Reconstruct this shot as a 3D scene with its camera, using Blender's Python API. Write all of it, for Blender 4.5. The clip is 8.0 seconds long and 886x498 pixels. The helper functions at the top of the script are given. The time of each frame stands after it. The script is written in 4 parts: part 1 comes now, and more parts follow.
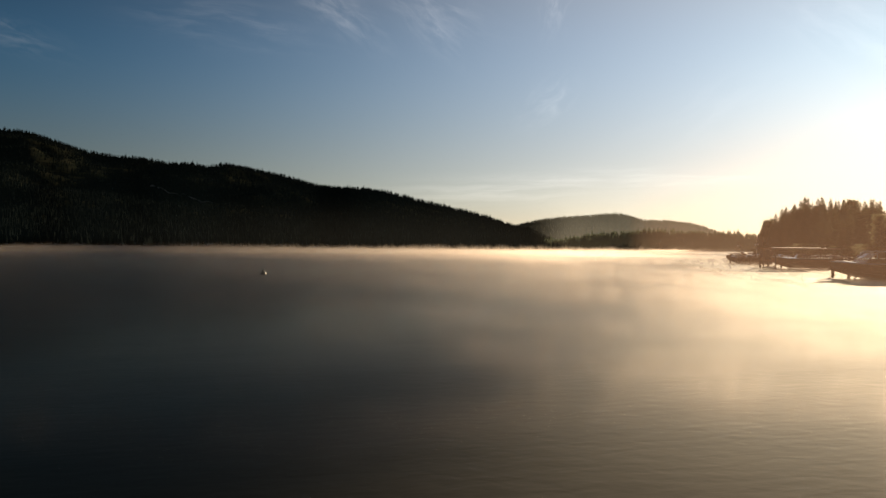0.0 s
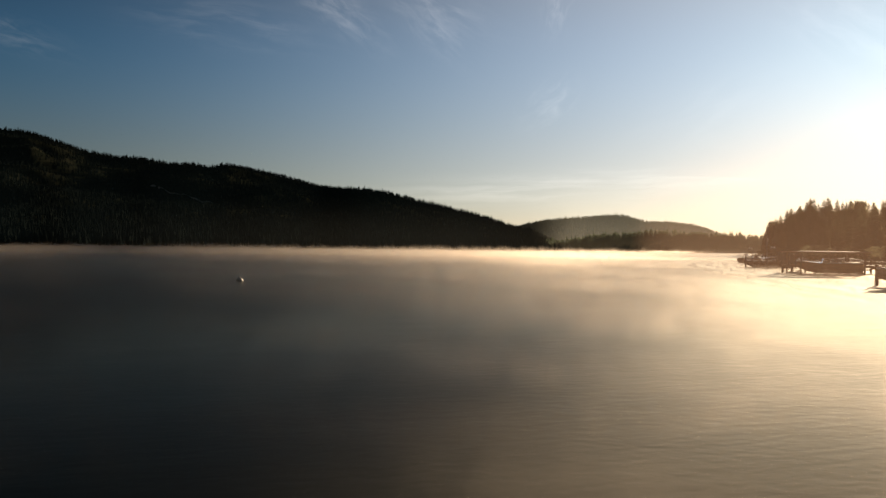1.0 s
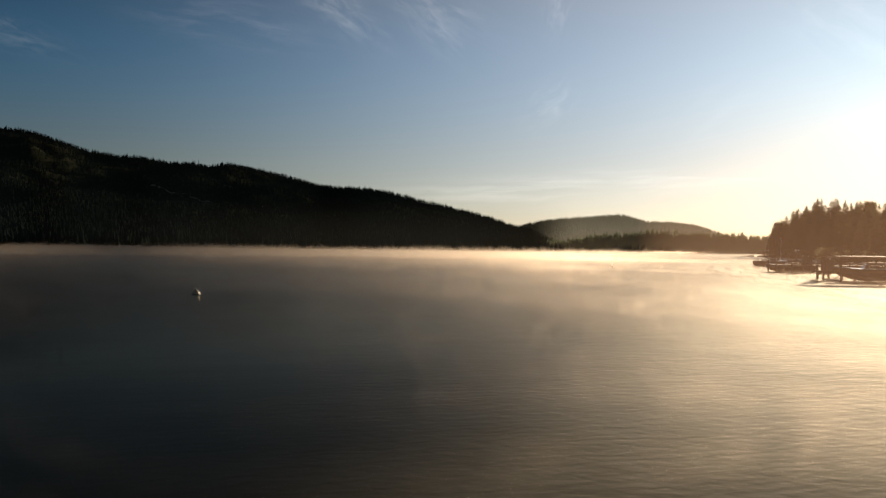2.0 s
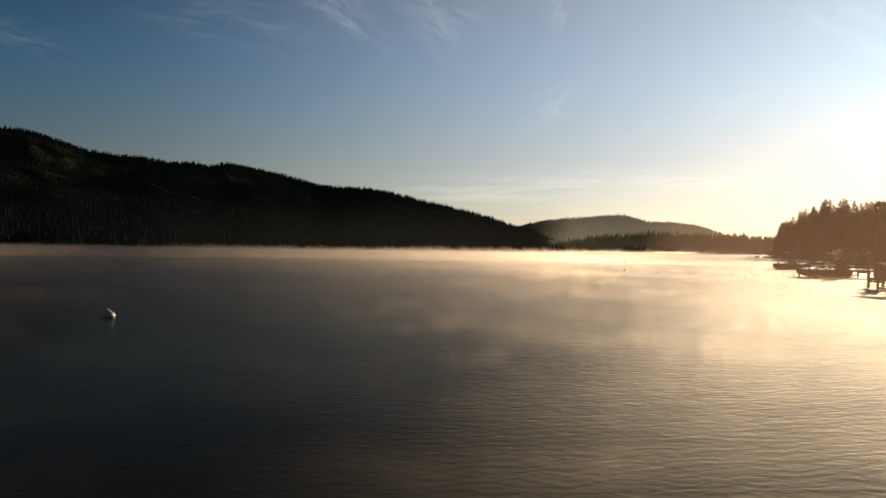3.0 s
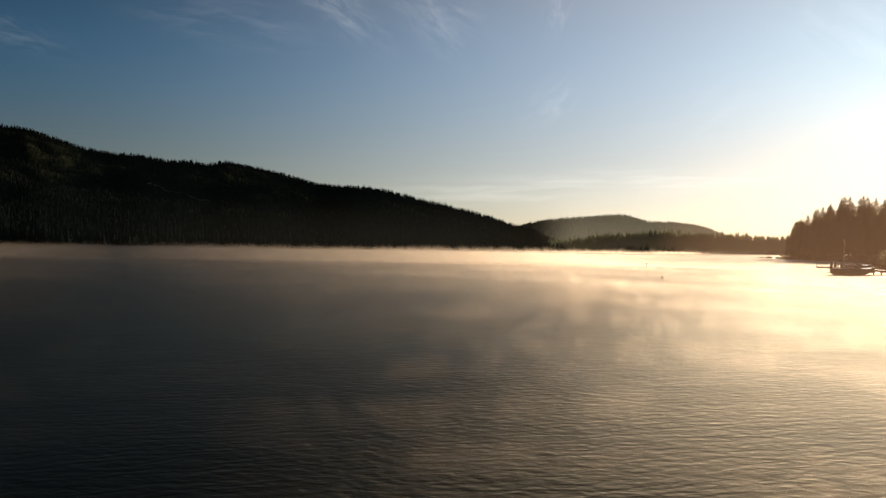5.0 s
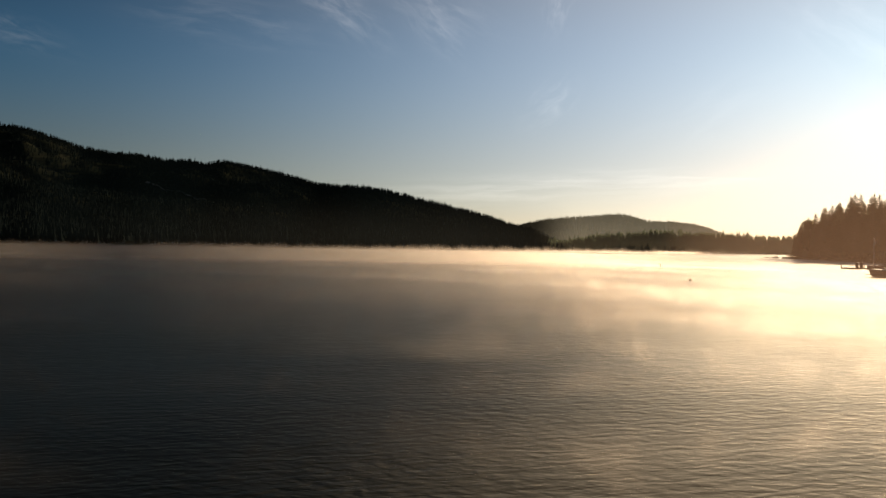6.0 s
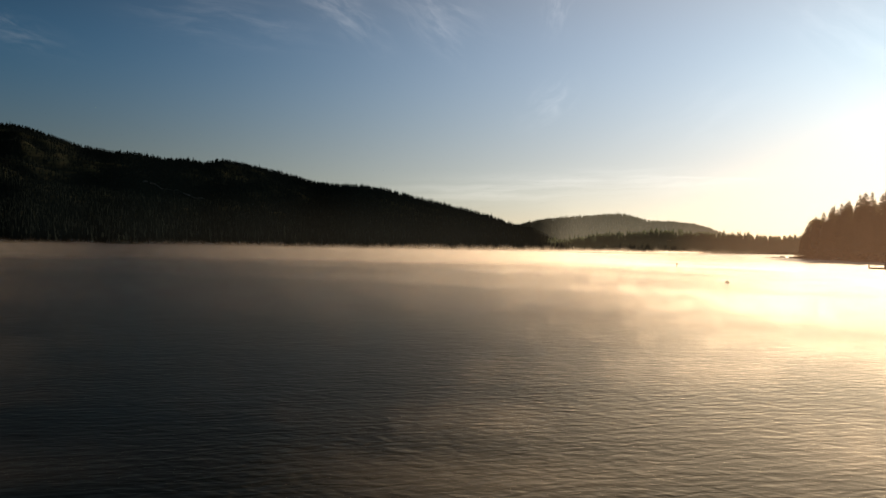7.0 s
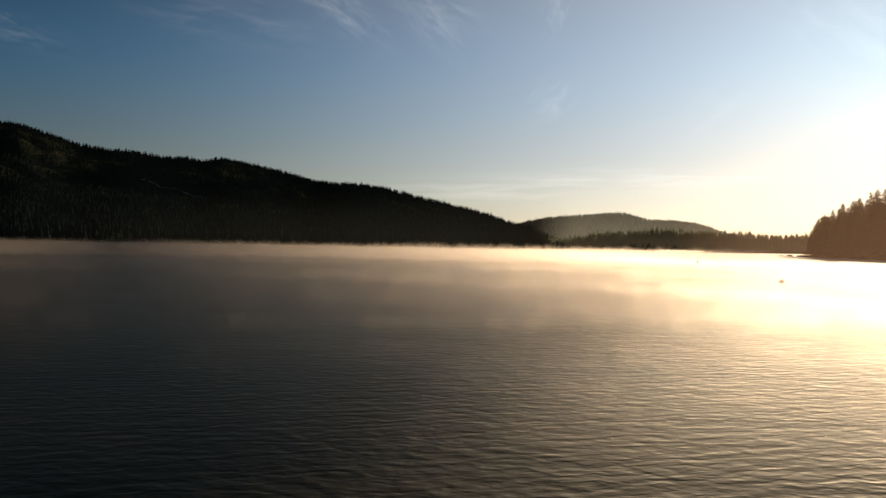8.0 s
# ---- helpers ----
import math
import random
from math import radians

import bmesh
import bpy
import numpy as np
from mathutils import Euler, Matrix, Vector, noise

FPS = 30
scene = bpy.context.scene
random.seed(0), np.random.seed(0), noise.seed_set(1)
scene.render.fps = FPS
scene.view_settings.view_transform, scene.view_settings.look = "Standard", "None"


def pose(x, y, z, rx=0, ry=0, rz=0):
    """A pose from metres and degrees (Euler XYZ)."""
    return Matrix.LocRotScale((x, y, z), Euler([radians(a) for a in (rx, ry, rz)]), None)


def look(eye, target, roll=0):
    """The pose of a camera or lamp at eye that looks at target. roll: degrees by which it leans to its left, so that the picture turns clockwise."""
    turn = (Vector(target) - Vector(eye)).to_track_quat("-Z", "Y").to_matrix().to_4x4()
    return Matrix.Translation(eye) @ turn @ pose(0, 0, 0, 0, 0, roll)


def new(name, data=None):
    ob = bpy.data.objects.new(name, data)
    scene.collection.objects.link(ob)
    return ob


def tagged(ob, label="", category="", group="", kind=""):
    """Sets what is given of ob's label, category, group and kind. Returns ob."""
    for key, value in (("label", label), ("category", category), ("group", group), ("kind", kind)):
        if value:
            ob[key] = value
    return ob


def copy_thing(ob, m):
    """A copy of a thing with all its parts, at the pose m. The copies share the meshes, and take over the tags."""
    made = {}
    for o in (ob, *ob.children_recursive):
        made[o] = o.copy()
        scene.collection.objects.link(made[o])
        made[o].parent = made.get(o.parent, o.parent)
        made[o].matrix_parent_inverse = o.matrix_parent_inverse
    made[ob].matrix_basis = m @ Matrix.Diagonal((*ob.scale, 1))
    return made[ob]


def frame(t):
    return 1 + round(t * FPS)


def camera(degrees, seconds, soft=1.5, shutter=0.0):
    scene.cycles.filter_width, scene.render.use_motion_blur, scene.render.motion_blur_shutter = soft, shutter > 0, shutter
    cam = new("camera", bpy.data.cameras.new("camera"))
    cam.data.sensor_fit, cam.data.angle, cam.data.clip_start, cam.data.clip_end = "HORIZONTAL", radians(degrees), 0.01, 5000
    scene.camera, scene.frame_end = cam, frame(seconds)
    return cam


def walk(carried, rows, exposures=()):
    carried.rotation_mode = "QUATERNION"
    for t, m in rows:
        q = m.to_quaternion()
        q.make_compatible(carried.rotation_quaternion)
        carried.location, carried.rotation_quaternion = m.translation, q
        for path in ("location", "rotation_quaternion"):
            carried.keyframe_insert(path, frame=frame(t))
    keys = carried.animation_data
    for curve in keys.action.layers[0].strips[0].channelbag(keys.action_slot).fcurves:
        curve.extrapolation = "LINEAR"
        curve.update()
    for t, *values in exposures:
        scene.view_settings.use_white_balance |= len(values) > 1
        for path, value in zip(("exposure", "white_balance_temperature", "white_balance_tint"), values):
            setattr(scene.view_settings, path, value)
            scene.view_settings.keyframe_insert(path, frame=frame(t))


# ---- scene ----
cam = camera(66.0, 8.0)
PATH = [
    (0, (0.125, 8.879, 1.899), (0.056, 10.877, 1.897), 0.53),
    (0.5, (0.114, 11.171, 2.01), (0.043, 13.169, 2.009), 0.6),
    (1, (0.075, 14.07, 2.105), (0.003, 16.069, 2.105), 0.67),
    (1.5, (0.017, 17.354, 2.284), (-0.056, 19.353, 2.284), 0.72),
    (3, (-0.035, 29.4, 2.792), (-0.11, 31.399, 2.792), 0.8),
    (3.5, (-0.065, 33.976, 2.9), (-0.14, 35.975, 2.9), 0.81),
    (4, (-0.046, 38.832, 2.98), (-0.122, 40.83, 2.981), 0.82),
    (4.5, (-0.02, 43.935, 3.054), (-0.095, 45.934, 3.054), 0.85),
    (6, (0.09, 59.651, 2.956), (0.018, 61.649, 2.953), 0.95),
    (6.5, (0.085, 64.788, 2.866), (0.014, 66.787, 2.863), 0.98),
    (7, (0.06, 69.716, 2.693), (-0.01, 71.715, 2.689), 0.99),
    (7.5, (0.041, 74.721, 2.462), (-0.029, 76.72, 2.456), 1.02),
    (8, (0.016, 79.961, 2.169), (-0.053, 81.96, 2.162), 1.04),
]
walk(cam, [(t, look(eye, target, roll)) for t, eye, target, roll in PATH])

# ---- world, sun, exposure ----
SUN_AZ, SUN_EL = 35.0, 10.5          # degrees clockwise from +y, and above the horizon
SUN_DIR = Vector((math.sin(radians(SUN_AZ)) * math.cos(radians(SUN_EL)),
                  math.cos(radians(SUN_AZ)) * math.cos(radians(SUN_EL)), math.sin(radians(SUN_EL))))
SKY_STRENGTH, SUN_STRENGTH, GLOW = 0.0223, 5.0, 0.42
scene.view_settings.exposure = 1.25
scene.cycles.transparent_max_bounces = 72   # many thin layers of needles and mist

world = bpy.data.worlds.new("dawn_sky")
scene.world = world
world.use_nodes = True


class Graph:
    """A short way to write node trees."""

    def __init__(self, tree):
        self.tree = tree
        tree.nodes.clear()

    def node(self, kind, links=None):
        n = self.tree.nodes.new(kind)
        return self.feed(n, links)

    def feed(self, n, links):
        for k, v in (links or {}).items():
            if isinstance(v, bpy.types.NodeSocket):
                self.tree.links.new(v, n.inputs[k])
            else:
                n.inputs[k].default_value = v
        return n

    def math(self, op, a, b=0.0, c=0.0, clamp=False):
        n = self.node("ShaderNodeMath", {0: a, 1: b, 2: c})
        n.operation, n.use_clamp = op, clamp
        return n.outputs[0]

    def vmath(self, op, a, b=(0, 0, 0)):
        n = self.node("ShaderNodeVectorMath", {0: a, 1: b})
        n.operation = op
        return n

    def noise(self, vec, scale, detail=4.0, rough=0.55, distort=0.0):
        return self.node("ShaderNodeTexNoise", {"Vector": vec, "Scale": scale, "Detail": detail,
                                                "Roughness": rough, "Distortion": distort})

    def ramp(self, fac, stops, mode="LINEAR"):
        n = self.node("ShaderNodeValToRGB", {0: fac})
        n.color_ramp.interpolation = mode
        while len(n.color_ramp.elements) < len(stops):
            n.color_ramp.elements.new(0.5)
        for e, (p, c) in zip(n.color_ramp.elements, stops):
            e.position = p
            e.color = c if len(c) == 4 else (*c, 1)
        return n.outputs[0]

    def span(self, v, a, b, c=0.0, d=1.0, smooth=True):
        n = self.node("ShaderNodeMapRange", {0: v, 1: a, 2: b, 3: c, 4: d})
        n.clamp, n.interpolation_type = True, "SMOOTHSTEP" if smooth else "LINEAR"
        return n.outputs[0]

    def mixc(self, fac, a, b, blend="MIX"):
        n = self.node("ShaderNodeMix")
        n.data_type, n.blend_type, n.clamp_factor = "RGBA", blend, True
        return self.feed(n, {0: fac, 6: a, 7: b}).outputs[2]


def build_sky():
    g = Graph(world.node_tree)
    sky = g.node("ShaderNodeTexSky")
    sky.sky_type, sky.sun_disc = "NISHITA", False
    sky.sun_elevation, sky.sun_rotation = radians(SUN_EL), radians(SUN_AZ)
    sky.altitude, sky.air_density, sky.dust_density, sky.ozone_density = 600, 1.1, 0.4, 1.6
    d = g.node("ShaderNodeTexCoord").outputs["Generated"]
    sep = g.node("ShaderNodeSeparateXYZ", {0: d})
    ahead = g.math("MAXIMUM", sep.outputs[1], 0.05)
    u, v = g.math("DIVIDE", sep.outputs[0], ahead), g.math("DIVIDE", sep.outputs[2], ahead)
    # the bright haze that the low sun makes round itself
    near = g.math("MAXIMUM", g.vmath("DOT_PRODUCT", d, tuple(SUN_DIR)).outputs["Value"], 0.0)
    wide = g.math("MULTIPLY", g.math("POWER", near, 4.5), 0.46 * GLOW)
    tight = g.math("MULTIPLY", g.math("POWER", near, 26.0), 0.09 * GLOW)
    low = g.math("MULTIPLY", g.math("POWER", near, 3.0),
                 g.math("MULTIPLY", g.span(v, 0.20, -0.02), 0.12 * GLOW))
    glow = g.vmath("SCALE", (1.0, 0.955, 0.945))
    g.tree.links.new(g.math("ADD", wide, tight), glow.inputs["Scale"])
    warm = g.vmath("SCALE", (1.0, 0.73, 0.69))
    g.tree.links.new(low, warm.inputs["Scale"])
    # deeper blue towards the zenith
    tint = g.mixc(g.span(v, 0.09, 0.34), (0.97, 0.905, 0.91, 1), (0.55, 1.0, 1.32, 1))
    base = g.vmath("SCALE", g.vmath("MULTIPLY", sky.outputs[0], tint).outputs[0])
    aside = g.math("MULTIPLY", g.span(near, 0.25, 0.85, 0.72, 1.0), SKY_STRENGTH)
    g.tree.links.new(g.math("MULTIPLY", g.span(sep.outputs[2], 0.16, 0.58, 1.0, 0.12), aside), base.inputs["Scale"])
    total = g.vmath("ADD", base.outputs[0], glow.outputs[0]).outputs[0]
    total = g.vmath("ADD", total, warm.outputs[0]).outputs[0]
    # cirrus wisps: centre u, v, length, width, lean in degrees, weight
    wisps = [(-0.18, 0.345, 0.060, 0.024, -38, 0.30), (-0.21, 0.362, 0.05, 0.022, -20, 0.20),
             (-0.055, 0.325, 0.055, 0.020, -44, 0.27), (-0.05, 0.355, 0.07, 0.024, -22, 0.22), (0.13, 0.358, 0.035, 0.018, 72, 0.30),
             (0.115, 0.215, 0.040, 0.020, 40, 0.24), (-0.69, 0.315, 0.07, 0.020, -18, 0.16),
             (-0.36, 0.330, 0.10, 0.028, -8, 0.20), (0.57, 0.31, 0.12, 0.05, -30, 0.22),
             (0.10, 0.088, 0.22, 0.016, 3, 0.42), (0.26, 0.103, 0.22, 0.014, 2, 0.42), (0.36, 0.21, 0.10, 0.03, 25, 0.10)]
    uv = g.node("ShaderNodeCombineXYZ", {0: u, 1: v}).outputs[0]
    bend = g.noise(uv, 9.0, 3.0)
    uvb = g.vmath("ADD", uv, g.vmath("MULTIPLY", g.vmath("SUBTRACT", bend.outputs["Color"], (0.5, 0.5, 0.5)).outputs[0],
                                     (0.06, 0.016, 0)).outputs[0]).outputs[0]
    sep2 = g.node("ShaderNodeSeparateXYZ", {0: uvb})
    cloud = None
    for i, (cu, cv, length, width, lean, weight) in enumerate(wisps):
        c, s = math.cos(radians(lean)), math.sin(radians(lean))
        du, dv = g.math("SUBTRACT", sep2.outputs[0], cu), g.math("SUBTRACT", sep2.outputs[1], cv)
        a = g.math("ADD", g.math("MULTIPLY", du, c / length), g.math("MULTIPLY", dv, s / length))
        b = g.math("ADD", g.math("MULTIPLY", du, -s / width), g.math("MULTIPLY", dv, c / width))
        r = g.math("ADD", g.math("MULTIPLY", a, a), g.math("MULTIPLY", b, b))
        soft = g.math("POWER", 2.718, g.math("MULTIPLY", r, -1.0))
        strand = g.noise(g.node("ShaderNodeCombineXYZ", {0: g.math("MULTIPLY", a, 0.8), 1: g.math("MULTIPLY", b, 1.1), 2: i * 3.7}).outputs[0],
                         1.3, 6.0, 0.6, 0.5).outputs[0]
        m = g.math("MULTIPLY", g.math("MULTIPLY", soft, g.span(strand, 0.34, 0.78)), weight)
        cloud = m if cloud is None else g.math("ADD", cloud, m)
    cl = g.vmath("SCALE", (0.95, 0.86, 0.80))
    g.tree.links.new(g.math("MULTIPLY", cloud, 0.46 * GLOW), cl.inputs["Scale"])
    total = g.vmath("ADD", total, cl.outputs[0]).outputs[0]
    bg = g.node("ShaderNodeBackground", {"Color": total, "Strength": 1.0})
    g.node("ShaderNodeOutputWorld", {0: bg.outputs[0]})


build_sky()
sun = new("sun", bpy.data.lights.new("sun", "SUN"))
sun.data.energy, sun.data.angle, sun.data.color = SUN_STRENGTH, radians(0.6), (1.0, 0.79, 0.53)
sun.matrix_world = look(SUN_DIR * 100, (0, 0, 0))


# ---- materials ----
def material(name):
    m = bpy.data.materials.new(name)
    m.use_nodes = True
    return m, Graph(m.node_tree)


def surface(g, color, rough=0.6, bump=None, strength=0.3, distance=0.02, metal=0.0, extra=None):
    links = {"Base Color": color, "Roughness": rough, "Metallic": metal, **(extra or {})}
    if bump is not None:
        links["Normal"] = g.node("ShaderNodeBump", {"Height": bump, "Strength": strength, "Distance": distance}).outputs[0]
    p = g.node("ShaderNodeBsdfPrincipled", links)
    return p.outputs[0]


def finish(g, shader):
    g.node("ShaderNodeOutputMaterial", {0: shader})


def plain(name, a, b, scale, rough=0.5, metal=0.0, bump=0.2, grain=None, coat=0.0):
    """Two colours mottled at two scales, with fine relief."""
    m, g = material(name)
    co = g.node("ShaderNodeTexCoord").outputs["Object"]
    if grain:
        co = g.vmath("MULTIPLY", co, grain).outputs[0]
    n1, n2 = g.noise(co, scale, 4).outputs[0], g.noise(co, scale * 7.3, 3).outputs[0]
    f = g.math("ADD", g.math("MULTIPLY", n1, 0.7), g.math("MULTIPLY", n2, 0.3))
    col = g.mixc(g.span(f, 0.35, 0.65), (*a, 1), (*b, 1))
    r = g.math("ADD", rough - 0.08, g.math("MULTIPLY", n2, 0.16))
    finish(g, surface(g, col, r, n2, bump, 0.01, metal, {"Coat Weight": coat, "Coat Roughness": 0.15}))
    return m


def foliage(name, dark, light, through_leaf, size, fuzz=0.1, gaps=0.0):
    m, g = material(name)
    rnd = g.node("ShaderNodeObjectInfo").outputs["Random"]
    isl = g.node("ShaderNodeNewGeometry").outputs["Random Per Island"]
    co = g.node("ShaderNodeTexCoord").outputs["Object"]
    n = g.noise(co, size, 3).outputs[0]
    f = g.math("ADD", g.math("MULTIPLY", rnd, 0.35), g.math("ADD", g.math("MULTIPLY", isl, 0.35), g.math("MULTIPLY", n, 0.4)))
    col = g.mixc(g.span(f, 0.2, 0.85), (*dark, 1), (*light, 1))
    p = surface(g, col, 0.75, None, extra={"Specular IOR Level": 0.0, "Sheen Weight": fuzz, "Sheen Roughness": 0.6, "Sheen Tint": (1.0, 0.88, 0.68, 1)})
    tr = g.node("ShaderNodeBsdfTranslucent", {0: g.mixc(0.5, col, tuple(min(1.0, c * k) for c, k in zip(light, (2.6, 2.35, 2.2))) + (1,))})
    mix = g.node("ShaderNodeMixShader", {0: through_leaf, 1: p, 2: tr.outputs[0]})
    if gaps:   # light that finds its way between the needles
        gap = g.node("ShaderNodeBsdfTransparent", {0: (1.0, 0.9, 0.72, 1)})
        mix = g.node("ShaderNodeMixShader", {0: gaps, 1: mix.outputs[0], 2: gap.outputs[0]})
    finish(g, mix.outputs[0])
    return m


def water_material():
    """Dark lake water with wind ripples, calmer near the start."""
    m, g = material("lake_water")
    co = g.node("ShaderNodeTexCoord").outputs["Object"]

    def turned(degrees, stretch):
        spin = g.node("ShaderNodeVectorRotate", {"Vector": co, "Angle": radians(degrees)})
        spin.rotation_type = "Z_AXIS"
        return g.vmath("MULTIPLY", spin.outputs[0], stretch).outputs[0]

    # short waves, long across the breeze, a weaker set that crosses them, and capillary ripples
    main = g.noise(turned(-16, (0.40, 1.0, 1)), 8.0, 2.0, 0.45, 0.5).outputs[0]
    train = g.node("ShaderNodeTexWave", {"Vector": turned(-16, (0.55, 1.0, 1)), "Scale": 1.1, "Distortion": 9.0, "Detail": 3.0, "Detail Scale": 2.2})
    train.bands_direction = "Y"
    cross = g.noise(turned(24, (0.36, 1.0, 1)), 6.0, 1.5, 0.45, 0.4).outputs[0]
    fine = g.noise(turned(-12, (0.45, 1.0, 1)), 17.0, 2.0, 0.5, 0.4).outputs[0]
    longer = g.noise(turned(-10, (0.42, 1.0, 1)), 2.1, 1.5, 0.45, 0.5).outputs[0]
    swell = g.noise(turned(-20, (0.5, 1.0, 1)), 0.30, 2.0).outputs[0]
    north = g.node("ShaderNodeSeparateXYZ", {0: co})
    gust = g.span(g.noise(g.vmath("MULTIPLY", co, (1.0, 0.5, 1)).outputs[0], 0.06, 4.0, 0.6).outputs[0], 0.34, 0.64, 0.5, 0.98)
    calm = g.span(g.math("ADD", north.outputs[1], g.math("MULTIPLY", north.outputs[0], 1.3)), 20.0, 68.0, 0.16, 1.0)
    waves = g.math("ADD", g.math("MULTIPLY", main, WAVES[0]), g.math("MULTIPLY", cross, WAVES[1]))
    waves = g.math("ADD", waves, g.math("ADD", g.math("MULTIPLY", fine, WAVES[2]), g.math("MULTIPLY", train.outputs["Fac"], WAVES[4])))
    waves = g.math("ADD", waves, g.math("MULTIPLY", longer, WAVES[5]))
    waves = g.math("MULTIPLY", waves, g.math("MULTIPLY", gust, calm))
    height = g.math("ADD", waves, g.math("MULTIPLY", swell, WAVES[3]))
    bump = g.node("ShaderNodeBump", {"Height": height, "Strength": 1.0, "Distance": 1.0}).outputs[0]
    steep = g.node("ShaderNodeBump", {"Height": height, "Strength": 1.0, "Distance": 1.35}).outputs[0]
    body = g.node("ShaderNodeBsdfDiffuse", {0: (0.0012, 0.0026, 0.0032, 1)}).outputs[0]
    sharp = g.node("ShaderNodeBsdfGlossy", {"Color": (1.0, 0.90, 0.78, 1), "Roughness": WATER_ROUGH[0], "Normal": bump}).outputs[0]
    broad = g.node("ShaderNodeBsdfGlossy", {"Color": (1.0, 0.945, 0.85, 1), "Roughness": WATER_ROUGH[1], "Normal": steep})
    broad.distribution = "BECKMANN"
    fres = g.node("ShaderNodeFresnel", {"IOR": WATER_IOR, "Normal": bump}).outputs[0]
    still = g.node("ShaderNodeMixShader", {0: fres, 1: body, 2: sharp}).outputs[0]
    glint = g.math("MULTIPLY", g.node("ShaderNodeFresnel", {"IOR": 1.33, "Normal": bump}).outputs[0], WATER_ROUGH[2])
    finish(g, g.node("ShaderNodeMixShader", {0: glint, 1: still, 2: broad.outputs[0]}).outputs[0])
    return m


WAVES, WATER_ROUGH, WATER_IOR = (0.015, 0.010, 0.004, 0.02, 0.0040, 0.014), (0.12, 0.82, 0.265), 1.036


def mist_material(name, scale, low, high, least, most, peak=0.45, ragged=0.12, glow=0.31, base=0.003, clear_left=0.1):
    """Thin drifting vapour, least to most dense by a wispy noise: light passes on through it in a wide forward lobe."""
    m, g = material(name)
    co = g.node("ShaderNodeTexCoord").outputs["Object"]
    uv = g.node("ShaderNodeSeparateXYZ", {0: g.node("ShaderNodeTexCoord").outputs["UV"]})
    side, up = uv.outputs[0], uv.outputs[1]
    n = g.noise(g.vmath("MULTIPLY", co, (1, 1, 0.8)).outputs[0], scale, 5.0, 0.62, 0.8).outputs[0]
    big = g.noise(g.vmath("MULTIPLY", co, (1, 0.7, 0.3)).outputs[0], scale * 0.16, 3.0, 0.55).outputs[0]
    body = g.math("ADD", g.math("MULTIPLY", n, 0.65), g.math("MULTIPLY", big, 0.35))
    a = g.span(g.math("SUBTRACT", body, g.math("MULTIPLY", up, ragged)), low, high, least, most)
    a = g.math("MULTIPLY", a, g.math("MULTIPLY", g.span(up, 1.0, peak), g.span(up, 0.0, peak)))   # no hard line at the water or on top
    a = g.math("MULTIPLY", a, g.math("MULTIPLY", g.span(side, 1.0, 0.62), g.span(side, 0.0, clear_left)))
    ahead_way = g.node("ShaderNodeCombineXYZ", {1: -1.0}).outputs[0]   # vapour has no faces of its own: one way for all its light
    ahead = g.node("ShaderNodeBsdfRefraction", {"Color": (glow, 0.85 * glow, 0.735 * glow, 1), "Roughness": 1.0, "IOR": 2.2, "Normal": ahead_way}).outputs[0]
    tr = g.node("ShaderNodeBsdfTranslucent", {0: (base, 0.80 * base, 0.68 * base, 1)}).outputs[0]
    vap = g.node("ShaderNodeAddShader", {0: ahead, 1: tr}).outputs[0]
    clear = g.node("ShaderNodeBsdfTransparent").outputs[0]
    finish(g, g.node("ShaderNodeMixShader", {0: a, 1: clear, 2: vap}).outputs[0])
    return m


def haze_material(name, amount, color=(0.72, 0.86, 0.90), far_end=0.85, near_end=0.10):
    """Standing sheet tinted to imitate sunlit air between the far shore and the hills behind: even, thinning out
    upwards.
    """
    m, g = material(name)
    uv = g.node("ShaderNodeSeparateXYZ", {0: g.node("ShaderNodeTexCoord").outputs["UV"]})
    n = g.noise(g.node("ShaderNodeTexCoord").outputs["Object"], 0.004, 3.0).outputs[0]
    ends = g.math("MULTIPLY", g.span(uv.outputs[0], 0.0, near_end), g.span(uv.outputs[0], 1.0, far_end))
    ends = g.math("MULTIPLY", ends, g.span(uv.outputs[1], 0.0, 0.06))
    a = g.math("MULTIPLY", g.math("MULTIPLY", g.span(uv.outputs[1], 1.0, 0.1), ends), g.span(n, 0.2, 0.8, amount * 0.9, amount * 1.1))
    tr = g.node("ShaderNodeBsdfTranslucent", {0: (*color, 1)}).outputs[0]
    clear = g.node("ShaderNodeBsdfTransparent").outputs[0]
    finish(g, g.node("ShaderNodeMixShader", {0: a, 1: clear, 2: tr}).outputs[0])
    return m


def ground_material():
    m, g = material("forest_floor")
    co = g.node("ShaderNodeTexCoord").outputs["Object"]
    n1, n2 = g.noise(co, 0.02, 5).outputs[0], g.noise(co, 1.1, 5).outputs[0]
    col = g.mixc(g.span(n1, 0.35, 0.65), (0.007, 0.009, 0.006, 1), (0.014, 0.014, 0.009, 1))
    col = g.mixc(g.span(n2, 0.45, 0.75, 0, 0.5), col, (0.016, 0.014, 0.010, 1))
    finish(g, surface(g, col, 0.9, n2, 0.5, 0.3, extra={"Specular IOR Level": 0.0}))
    return m


